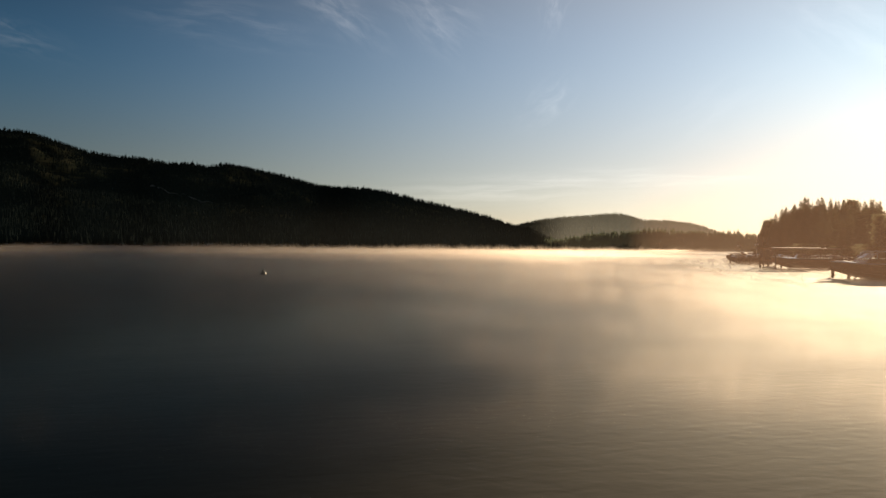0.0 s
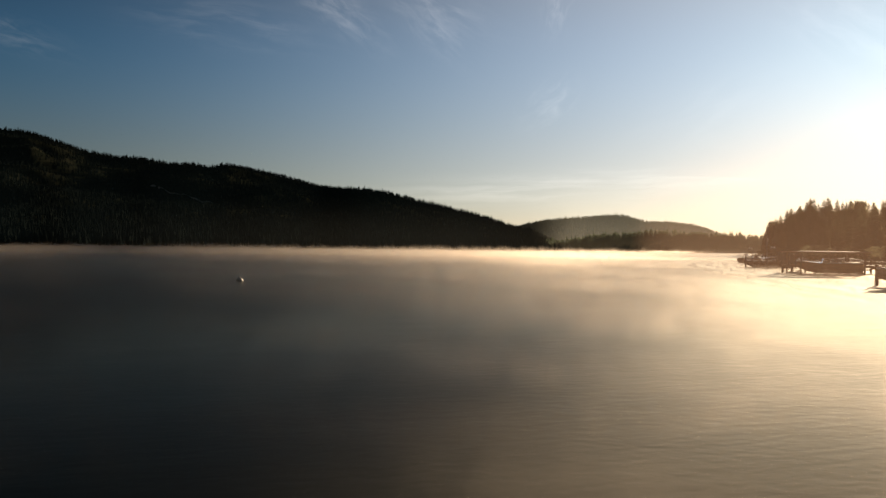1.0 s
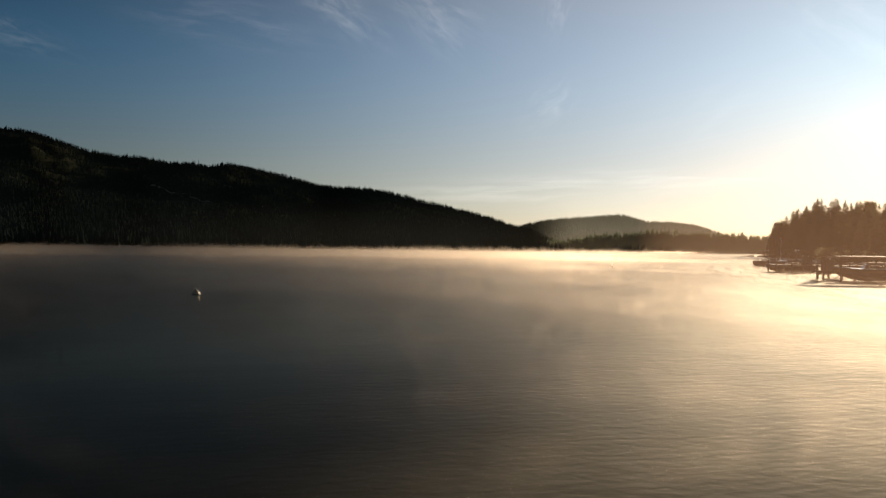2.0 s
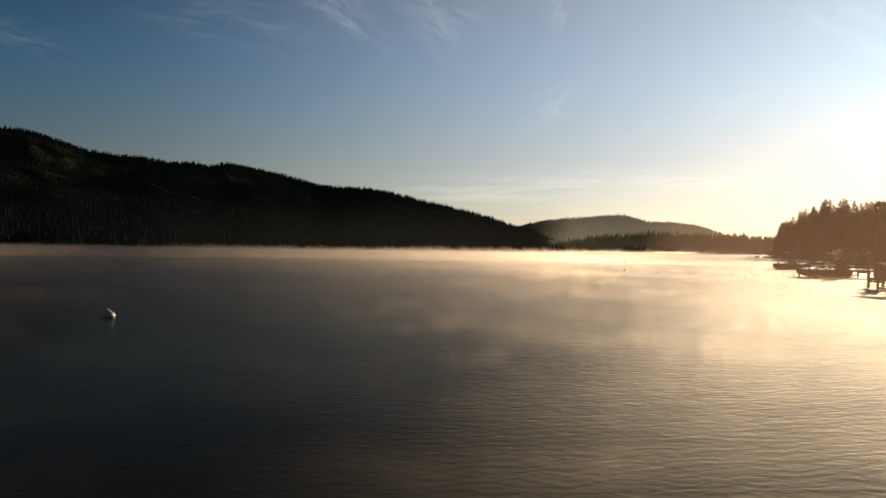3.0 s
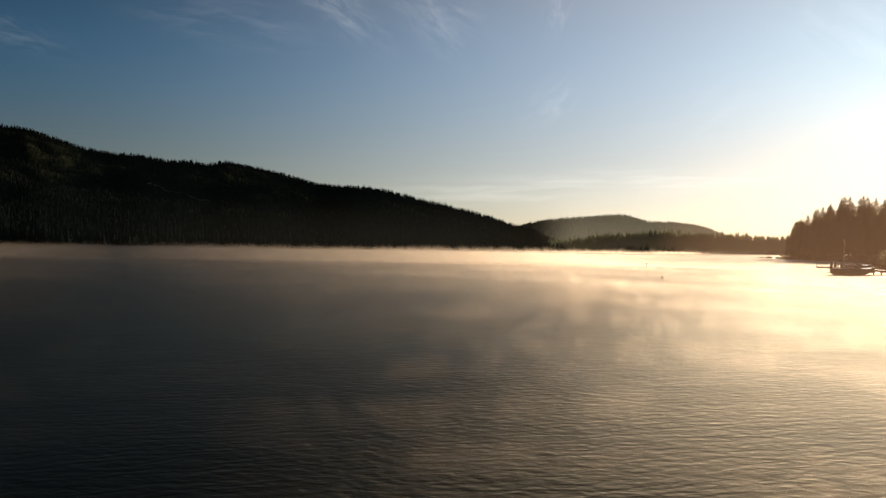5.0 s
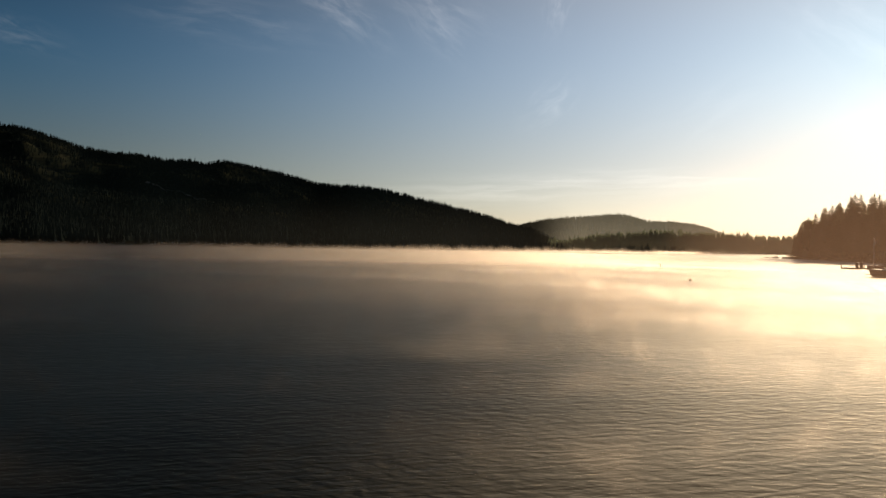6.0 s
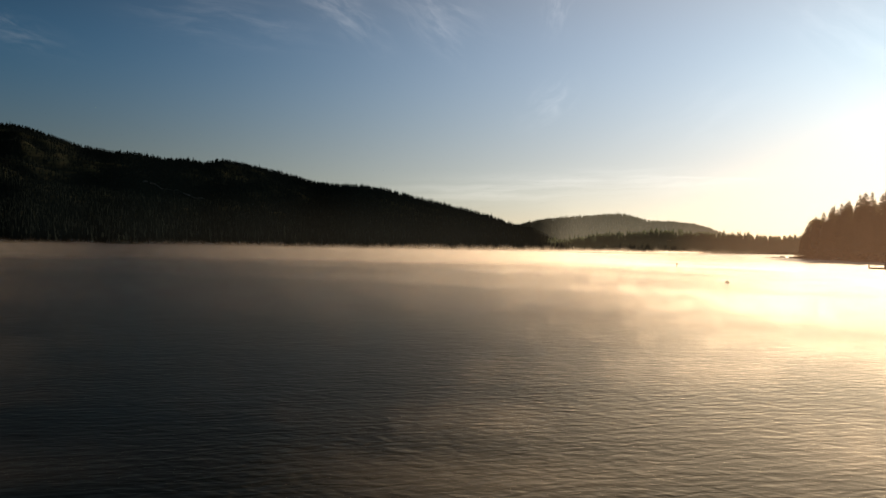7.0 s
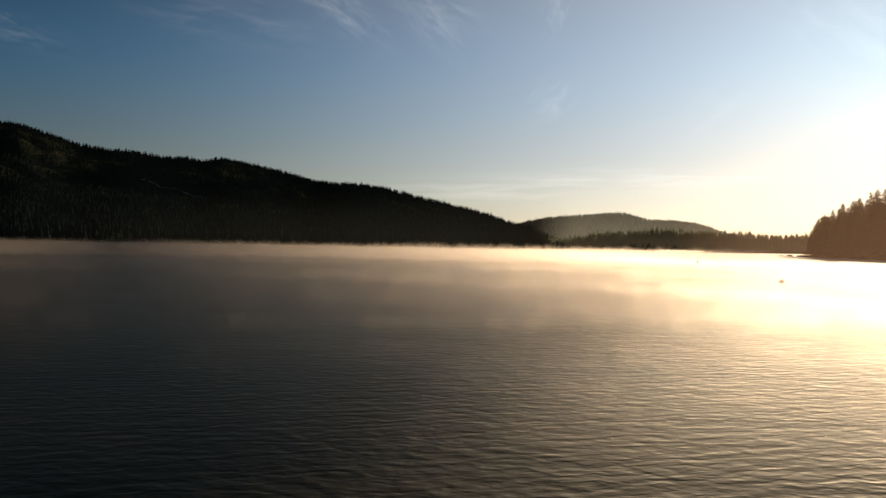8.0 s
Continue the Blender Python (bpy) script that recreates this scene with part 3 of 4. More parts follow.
mist_bank(1590, 0.10, 0.52, 8.0, MAT["mist"], 12)
mist_bank(1300, 0.10, 0.36, 7.0, MAT["mist"], 8)
mist_bank(860, 0.0, 0.36, 3.0, MAT["mist"], 5)
# steam standing on the near water, row behind row
DOCK_Y, DOCK_X = [15, 40, 60, 88, 113, 156, 215, 300, 400, 490, 560], [15, 23, 27, 33, 39, 55, 78, 98, 140, 178, 260]   # clear of the docks and the shaded bank
rank, away = 0, 15.0
while away < 560:
    bow, gap = max(away, 140.0), 1.7 + 0.02 * min(away, 170) + 0.05 * max(away - 170, 0)
    arc = np.linspace(-1, 1, 120)
    reach_left, reach_right = 1.0 * away + 6, min(0.72 * away + 4, float(np.interp(away, DOCK_Y, DOCK_X)))
    px = np.where(arc < 0, arc * reach_left, arc * reach_right)
    py = away - px * px / (2.4 * bow) + 0.3 * gap * np.sin(px * 9.0 / (8 + 0.35 * away) + 1.9 * rank) + 0.12 * gap * np.sin(px * 0.9 + rank)
    veil(px, py, (1.0 + 0.0012 * away) * (1 + 0.2 * np.sin(px * 5.0 / (6 + 0.3 * away) + rank)) * np.interp(arc, [0.22, 0.6], [1.0, 0.55]), MAT["mist_thin" if away < 44 else "mist_near" if away < 95 else "mist_thick" if away < 170 else "mist_mid"],
         "soft low plume of mist rising off the water")
    away += gap
    rank += 1
for out, tall in ((-7.0, 0.4), (-4.5, 0.5), (-2.2, 0.6), (0.0, 0.6), (1.3, 0.65), (2.8, 0.55)):   # low vapour along the dock ends
    along = np.linspace(38, 150, 140)
    veil(np.interp(along, DOCK_Y, DOCK_X) + out + 0.5 * np.sin(along * 0.5 + 3 * out), along, tall * (1 + 0.25 * np.sin(along * 0.33 + out)), MAT["mist_dock"],
         "thin wisp of mist trailing past the docks")


# ---- shore trees ----
def conifer(seed, tall, spread, bare=0.08, ragged=0.25):
    """A fir: tapered trunk, and whorls of drooping sprays of needles."""
    rs = random.Random(seed)
    root = thing("conifer_tree", Matrix(), "dark green backlit fir with drooping ragged branches", "tree", "shore forest")
    bm = bmesh.new()
    tube(bm, [(0, 0, -0.6), (0.05, 0, tall * 0.3), (0.02, 0.05, tall * 0.7), (0, 0, tall * 0.98)], tall * 0.014, 0.03, 7)
    part("trunk", bm, MAT["bark"], root, "brown bark trunk")
    bm = bmesh.new()
    z = tall * bare
    while z < tall * 0.985:
        f = (z / tall - bare) / (1 - bare)
        reach = spread * (1 - f) ** 0.62 * (0.75 + 0.25 * min(1, f * 6)) + 0.25
        n = 9 if f < 0.6 else 7
        off = rs.uniform(0, 6.28)
        for k in range(n):
            if rs.random() < ragged * 0.35:
                continue
            a = off + k * 6.283 / n + rs.uniform(-0.3, 0.3)
            r = reach * rs.uniform(1 - ragged, 1.12)
            ca, sa = math.cos(a), math.sin(a)
            z0 = z + rs.uniform(-0.3, 0.3)
            droop = r * rs.uniform(0.02, 0.22) * (1 - f)
            for side, wide, far in ((-0.5, 0.24, 0.8), (0.0, 0.22, 1.0), (0.5, 0.24, 0.8)):
                c2, s2 = math.cos(a + side), math.sin(a + side)
                w = r * wide
                mid = Vector((c2 * r * far * 0.5, s2 * r * far * 0.5, z0 + 0.1 * r - droop * 0.3))
                tip = Vector((c2 * r * far, s2 * r * far, z0 - droop * far))
                lat = Vector((-s2, c2, 0)) * w
                sag = Vector((0, 0, -w * rs.uniform(0.1, 0.6)))
                v = [bm.verts.new(p) for p in (Vector((ca * 0.05, sa * 0.05, z0 + 0.15)), mid + lat + sag, tip, mid - lat + sag, mid)]
                for tri in ((0, 1, 4), (1, 2, 4), (2, 3, 4), (3, 0, 4)):
                    bm.faces.new([v[t] for t in tri])
        z += tall * 0.024 * (1.1 - 0.5 * f)
    v = [bm.verts.new(p) for p in ((0.18, 0, tall * 0.95), (-0.12, 0.14, tall * 0.95), (-0.1, -0.15, tall * 0.95), (0, 0, tall * 1.03))]
    for tri in ((0, 1, 3), (1, 2, 3), (2, 0, 3)):
        bm.faces.new([v[t] for t in tri])
    me = bpy.data.meshes.new("crown")
    bm.to_mesh(me)
    bm.free()
    me.materials.append(MAT["needles"])
    crown = new("crown", me)
    crown.parent = root
    return root


def round_tree(seed, tall, spread, name="broadleaf_tree", label="rounded backlit broadleaf tree in full leaf", low=0.25, count=1500, leaf=0.55):
    """A tree with limbs and a crown of many small clumps of leaves."""
    rs = random.Random(seed)
    root = thing(name, Matrix(), label, "tree" if tall > 5 else "bush", "shore forest")
    bm = bmesh.new()
    tube(bm, [(0, 0, -0.6), (0.1, 0.05, tall * 0.35), (0.0, 0.1, tall * 0.85)], max(tall * 0.017, 0.05), 0.04, 7)
    tips = []
    for k in range(30):
        a, f = k * 2.4 + rs.uniform(-0.4, 0.4), low + (0.95 - low) * (k + 0.5) / 30
        r = spread * math.sin(math.pi * min(0.97, (f - low * 0.55) / (1.08 - low * 0.55))) ** 0.7 * rs.uniform(0.7, 1.05)
        tip = Vector((math.cos(a) * r, math.sin(a) * r, tall * f + r * 0.25))
        tube(bm, [(0, 0.05, tall * f * 0.85), tip * 0.55 + Vector((0, 0, tall * f * 0.42)), tip], max(tall * 0.005, 0.02), 0.02, 5, False)
        tips += [tip, tip * 0.75 + Vector((0, 0, tall * f * 0.24))]
    tips.append(Vector((0, 0, tall * 0.95)))
    part("trunk", bm, MAT["bark"], root, "brown bark trunk and limbs")
    verts, faces = [], []
    for i in range(count):
        c = tips[rs.randrange(len(tips))]
        size = spread * 0.24
        p = c + Vector((rs.gauss(0, size), rs.gauss(0, size), rs.gauss(0, size * 0.7)))
        if p.z < tall * low * 0.6 or p.z > tall * 1.06:
            continue
        nrm = Vector((rs.gauss(0, 1), rs.gauss(0, 1), rs.gauss(0.5, 1))).normalized()
        a = nrm.orthogonal().normalized() * leaf * rs.uniform(0.6, 1.3)
        b = nrm.cross(a) * rs.uniform(0.5, 0.9)
        o = len(verts)
        verts += [p - a, p - b + nrm * 0.1, p + a, p + b + nrm * 0.1, p + nrm * leaf * 0.35]
        faces += [(o, o + 1, o + 4), (o + 1, o + 2, o + 4), (o + 2, o + 3, o + 4), (o + 3, o, o + 4)]
    crown = mesh_object("crown", verts, faces, MAT["leaves" if tall > 5 else "needles"])
    crown.parent = root
    return root


def ground_at(x, y):
    return float(land(np.array([x]), np.array([y]))[0])


def plant(tree, x, y, size, turn):
    """A copy of a tree on the ground at its place, or the tree itself when it still stands at the origin."""
    m = Matrix.Translation((x, y, ground_at(x, y) - 0.15)) @ Matrix.Rotation(turn, 4, "Z") @ Matrix.Rotation(0.02 * math.sin(turn * 7), 4, "X")
    c = copy_thing(tree, m)
    c.scale = (size, size, size)
    return c


FIRS = [conifer(101, 26, 5.4), conifer(102, 24, 4.9, 0.05, 0.4), conifer(103, 28, 5.2, 0.12, 0.3), conifer(104, 22, 5.2, 0.04, 0.22)]
FIR_TALL, OAK_TALL = (26, 24, 28, 22), (26, 24, 28)
PINE = "tall rounded pine with dense backlit crown"
OAKS = [round_tree(201, 26, 4.2, "pine_tree", PINE, 0.2, 2600, 0.6), round_tree(202, 24, 4.6, "pine_tree", PINE, 0.16, 2600, 0.6),
        round_tree(203, 28, 3.9, "pine_tree", PINE, 0.25, 2600, 0.6)]
SHRUBS = [round_tree(301, 3.6, 2.4, "shrub", "low dark leafy shrub on the bank", 0.12, 700, 0.22),
          round_tree(302, 2.6, 2.0, "shrub", "low dark leafy shrub on the bank", 0.12, 520, 0.20)]


def forest():
    rs = random.Random(77)
    placed = []

    def free(x, y, gap):
        return all((x - a) ** 2 + (y - b) ** 2 > gap * gap for a, b in placed)

    # the trees that make the outline of the wooded point: place, kind, size
    named = [(241, 454, FIRS[2], 1.2), (223, 449, FIRS[1], 1.2), (225, 465, FIRS[0], 1.12), (227, 508, FIRS[2], 0.86),
             (221, 522, FIRS[3], 0.66), (232, 480, FIRS[3], 1.3), (236, 436, FIRS[0], 1.2), (216, 500, FIRS[0], 0.85), (219, 486, FIRS[1], 1.05)]
    for x, y, tree, size in named:
        plant(tree, x, y, size, rs.uniform(0, 6.28))
        placed.append((x, y))
    tries = 0
    while len(placed) < 190 and tries < 9000:
        tries += 1
        y = 60 + 482 * rs.random() ** 0.7
        e = 6 + (18 + 0.02 * y) * rs.random() ** 1.2
        x = float(np.interp(y, SHORE_Y, SHORE_X)) + e
        if not free(x, y, 4.6 if y > 250 else 7.0):
            continue
        placed.append((x, y))
        top = float(np.interp(y, [60, 100, 200, 300, 400, 450, 470, 490, 508, 524, 545], [7, 9, 16, 23, 31, 36, 35, 32, 28, 21, 12]))
        kind = rs.randrange(len(FIRS)) if rs.random() < 0.97 else -1 - rs.randrange(len(OAKS))
        tree, tall = (FIRS[kind], FIR_TALL[kind]) if kind >= 0 else (OAKS[kind], OAK_TALL[kind])
        top *= 0.7 + 0.3 * min(1.0, (e - 5) / 14)
        u = x / (y - 39)
        brow = 3.0 + (y - 39) * float(np.interp(u, [0.40, 0.43, 0.461, 0.473, 0.494, 0.515, 0.531, 0.556, 0.589], [0.014, 0.028, 0.046, 0.054, 0.064, 0.074, 0.079, 0.087, 0.093]))
        grow = (min(top, brow) * (rs.uniform(0.86, 1.06) if e > 11 else rs.uniform(0.75, 1.0)) - ground_at(x, y)) / tall
        plant(tree, x, y, max(0.3, grow), rs.uniform(0, 6.28))
    for k in range(90):
        y = rs.uniform(150, 535)
        x = float(np.interp(y, SHORE_Y, SHORE_X)) + rs.uniform(1.0, 7.0)
        plant(rs.choice(SHRUBS), x, y, rs.uniform(0.5, 1.05), rs.uniform(0, 6.28))


forest()
for first in FIRS + OAKS + SHRUBS:   # the first of each kind stands in the wood too
    k = (FIRS + OAKS + SHRUBS).index(first)
    first.matrix_world = Matrix.Translation((262 + 7 * k, 400 + 9 * k, ground_at(262 + 7 * k, 400 + 9 * k) - 0.15))


def dead_tree(x, y, tall):
    root = thing("dead_tree", Matrix.Translation((x, y, ground_at(x, y) - 0.2)), "grey leafless dead tree leaning out over the point", "tree")
    bm = bmesh.new()
    rs = random.Random(5)
    lean = Vector((-0.16, 0, 1))
    tube(bm, [lean * 0, lean * tall * 0.5, lean * tall * 0.8 + Vector((-0.8, 0, 0)), lean * tall + Vector((-2.0, 0, 0))], 0.32, 0.05, 7)
    part("trunk", bm, MAT["snag"], root)
    for k in range(11):
        f = 0.35 + 0.055 * k
        p = lean * tall * f + Vector((-0.8 * max(0, f - 0.5), 0, 0))
        a = rs.uniform(0, 6.28)
        q = p + Vector((math.cos(a) * 2.4 - 0.8, math.sin(a) * 2.4, rs.uniform(-0.2, 1.4))) * (1.25 - f)
        bm = bmesh.new()
        tube(bm, [p, (p + q) / 2 + Vector((0, 0, 0.2)), q], 0.09, 0.02, 5)
        part("branch", bm, MAT["snag"], root)


dead_tree(221.5, 523.5, 17.0)


# ---- rocks off the point ----
def rock(x, y, length, depth, tall, turn, seed):
    rs = random.Random(seed)
    bm = bmesh.new()
    bmesh.ops.create_icosphere(bm, subdivisions=3, radius=1.0)
    for v in bm.verts:
        k = 1 + 0.28 * noise.noise(v.co * 1.4 + Vector((seed, 0, 0))) + 0.12 * noise.noise(v.co * 4.1 + Vector((0, seed, 0)))
        v.co = Vector((v.co.x * k * length / 2, v.co.y * k * depth / 2, v.co.z * k * tall))
    ob = part("rock", bm, MAT["rock"], None)
    ob.matrix_world = Matrix.Translation((x, y, -0.08)) @ Matrix.Rotation(turn, 4, "Z")
    return tagged(ob, "low dark wet rock breaking the water off the point", "rock", "rocks off the point")


for i, (rx, ry, rl, rd, rh) in enumerate([(193, 506, 5.5, 3.0, 0.7), (197, 503, 7.0, 3.5, 1.2), (201, 500, 5.0, 3.0, 0.9), (194.5, 495, 4.0, 2.4, 0.6),
                                          (197.5, 490, 5.2, 2.6, 0.9), (189, 508, 2.6, 1.6, 0.4), (205, 505, 6.0, 3.0, 1.1)]):
    rock(rx, ry, rl, rd, rh, 0.5 * i, 11 + i)


# ---- buoys ----
def mooring_buoy(x, y):
    root = thing("mooring_buoy", pose(x, y, 0.0, 5, -4, 0), "white plastic mooring buoy with dark band floating on the lake", "buoy")
    bm = bmesh.new()
    prof = [(0.02, -0.16)] + [(0.205 * math.cos(a), 0.04 + 0.205 * math.sin(a)) for a in [radians(k) for k in range(-70, 75, 12)]] + [(0.05, 0.245), (0.045, 0.28)]
    lathe(bm, prof, 28)
    part("float", bm, MAT["buoy_white"], root, smooth=True)
    bm = bmesh.new()
    lathe(bm, [(0.205, 0.0), (0.2115, 0.005), (0.2115, 0.055), (0.205, 0.06)], 28)
    part("band", bm, MAT["rubber"], root, "dark band")
    bm = bmesh.new()
    tube(bm, [(0.045 * math.cos(k * 0.5236), 0, 0.31 + 0.045 * math.sin(k * 0.5236)) for k in range(13)], 0.011, sides=6)
    part("ring", bm, MAT["galv"], root, "steel mooring ring")


mooring_buoy(-13.72, 55.0)


def can_buoy(x, y):
    root = thing("can_buoy", pose(x, y, 0.04, 0, 6, 30), "weathered brown round buoy floating on the lake", "buoy")
    bm = bmesh.new()
    lathe(bm, [(0.03, -0.14), (0.13, -0.09), (0.175, 0.0), (0.17, 0.09), (0.13, 0.17), (0.08, 0.21), (0.035, 0.225)], 24)
    part("float", bm, MAT["buoy_dark"], root, smooth=True)
    bm = bmesh.new()
    tube(bm, [(0, 0, 0.21), (0, 0, 0.28)], 0.025, sides=8)
    part("post", bm, MAT["galv"], root)


can_buoy(22.81, 130.07)


def spar_buoy(x, y):
    root = thing("spar_buoy", pose(x, y, 0.10, 2, 3, 0), "slim dark spar buoy standing upright in the water", "buoy")
    bm = bmesh.new()
    lathe(bm, [(0.07, -0.5), (0.125, -0.4), (0.125, 0.60), (0.10, 0.68), (0.03, 0.72)], 14)
    part("pole", bm, MAT["buoy_dark"], root, smooth=True)
    bm = bmesh.new()
    lathe(bm, [(0.125, 0.38), (0.131, 0.385), (0.131, 0.475), (0.125, 0.48)], 14)
    part("band", bm, MAT["pale"], root, "pale band")


spar_buoy(35.34, 185.7)


# ---- docks ----
def dock(x0, x1, y, wide, deck_z, label, skew=0.0, gap=2.4):
    """A timber dock that runs from the lake end x0 to the shore end x1."""
    long = x1 - x0
    root = thing("dock", pose(x0, y, 0, 0, 0, skew), label, "dock", "docks")
    me_deck = bmesh.new()
    n = int(long / 0.15)
    rs = random.Random(int(x0 * 10))
    for k in range(n):
        box(me_deck, k * 0.15, k * 0.15 + 0.138, -wide / 2 + rs.uniform(-0.02, 0.02), wide / 2 + rs.uniform(-0.02, 0.02),
            deck_z - 0.04 + rs.uniform(-0.004, 0.004), deck_z + rs.uniform(-0.004, 0.004))
    tagged(part("decking", me_deck, MAT["deck"], root, "weathered grey deck boards"), kind="stuff")
    for s in (-1, 0, 1):
        bm = bmesh.new()
        yy = s * (wide / 2 - 0.08)
        box(bm, 0.03, long, yy - 0.04, yy + 0.04, deck_z - 0.26, deck_z - 0.045, 0.008)
        part("stringer", bm, MAT["pile"], root)
    k, i = 0.12, 0
    while k < long:
        for s in (-1, 1):
            bm = bmesh.new()
            yy = s * (wide / 2 - 0.02)
            up = 0.12 if (i % 2 or s < 0) else 0.55
            tube(bm, [(k + rs.uniform(-0.05, 0.05), yy, -2.0), (k, yy, deck_z + up)], 0.12, 0.105, 10)
            part("pile", bm, MAT["pile"], root)
        bm = bmesh.new()
        box(bm, k + 0.10, k + 0.18, -wide / 2, wide / 2, deck_z - 0.42, deck_z - 0.265, 0.008)
        part("cap_beam", bm, MAT["pile"], root)
        if i % 2 == 0:
            bm = bmesh.new()
            tube(bm, [(k + 0.05, -wide / 2 - 0.1, -0.15), (k + gap * 0.6, -wide / 2 - 0.1, deck_z - 0.12)], 0.05, sides=6)
            part("brace", bm, MAT["pile"], root)
        k += gap * rs.uniform(0.85, 1.1)
        i += 1
    for k in range(3):
        bm = bmesh.new()
        cx = 0.8 + k * 2.6
        tube(bm, [(cx - 0.12, -wide / 2 + 0.1, deck_z + 0.06), (cx + 0.12, -wide / 2 + 0.1, deck_z + 0.06)], 0.015, sides=6)
        tube(bm, [(cx, -wide / 2 + 0.1, deck_z), (cx, -wide / 2 + 0.1, deck_z + 0.06)], 0.02, sides=6)
        part("cleat", bm, MAT["galv"], root, "galvanised cleat")
    return root


def shore(y):
    return float(np.interp(y, SHORE_Y, SHORE_X)) + 3.0


dock(27.3, shore(58.5), 59.6, 2.0, 0.85, "weathered timber dock on dark piles beside a moored cabin boat", 3)
dock(33.8, shore(86.5), 87.6, 2.0, 0.90, "weathered timber dock on dark piles beside a canopied boat lift", 2)
dock(40.1, shore(112), 112.9, 2.2, 1.0, "weathered timber dock on dark piles with a covered craft on it", 2)
dock(57.0, shore(155.5), 156.4, 2.0, 0.75, "low timber dock beside the ski boat", 4)
dock(78.0, shore(204), 204.0, 1.8, 0.30, "low timber dock at the edge of the wood", 3)


# ---- boats ----
def hull_rows(length, beam, keel, sheer, bow=0.42, stations=12):
    """Sections from the stern (x=0) to the stem (x=length), each from one rail round the keel to the other."""
    rows = []
    for i in range(stations):
        f = i / (stations - 1)
        b = beam / 2 * (1 - max(0, (f - (1 - bow)) / bow) ** 2.1 * 0.97)
        rise = max(0, (f - 0.55) / 0.45) ** 2
        k = keel + (sheer - keel) * 0.62 * rise
        s = sheer + 0.16 * rise
        x = length * f + 0.35 * max(0, f - 0.9) * 10 * 0.25
        chine = k + (s - k) * 0.38
        rows.append([(x, -b, s), (x, -b * 0.97, s - 0.1), (x, -b * 0.86, chine), (x, 0, k), (x, b * 0.86, chine), (x, b * 0.97, s - 0.1), (x, b, s)])
    return rows


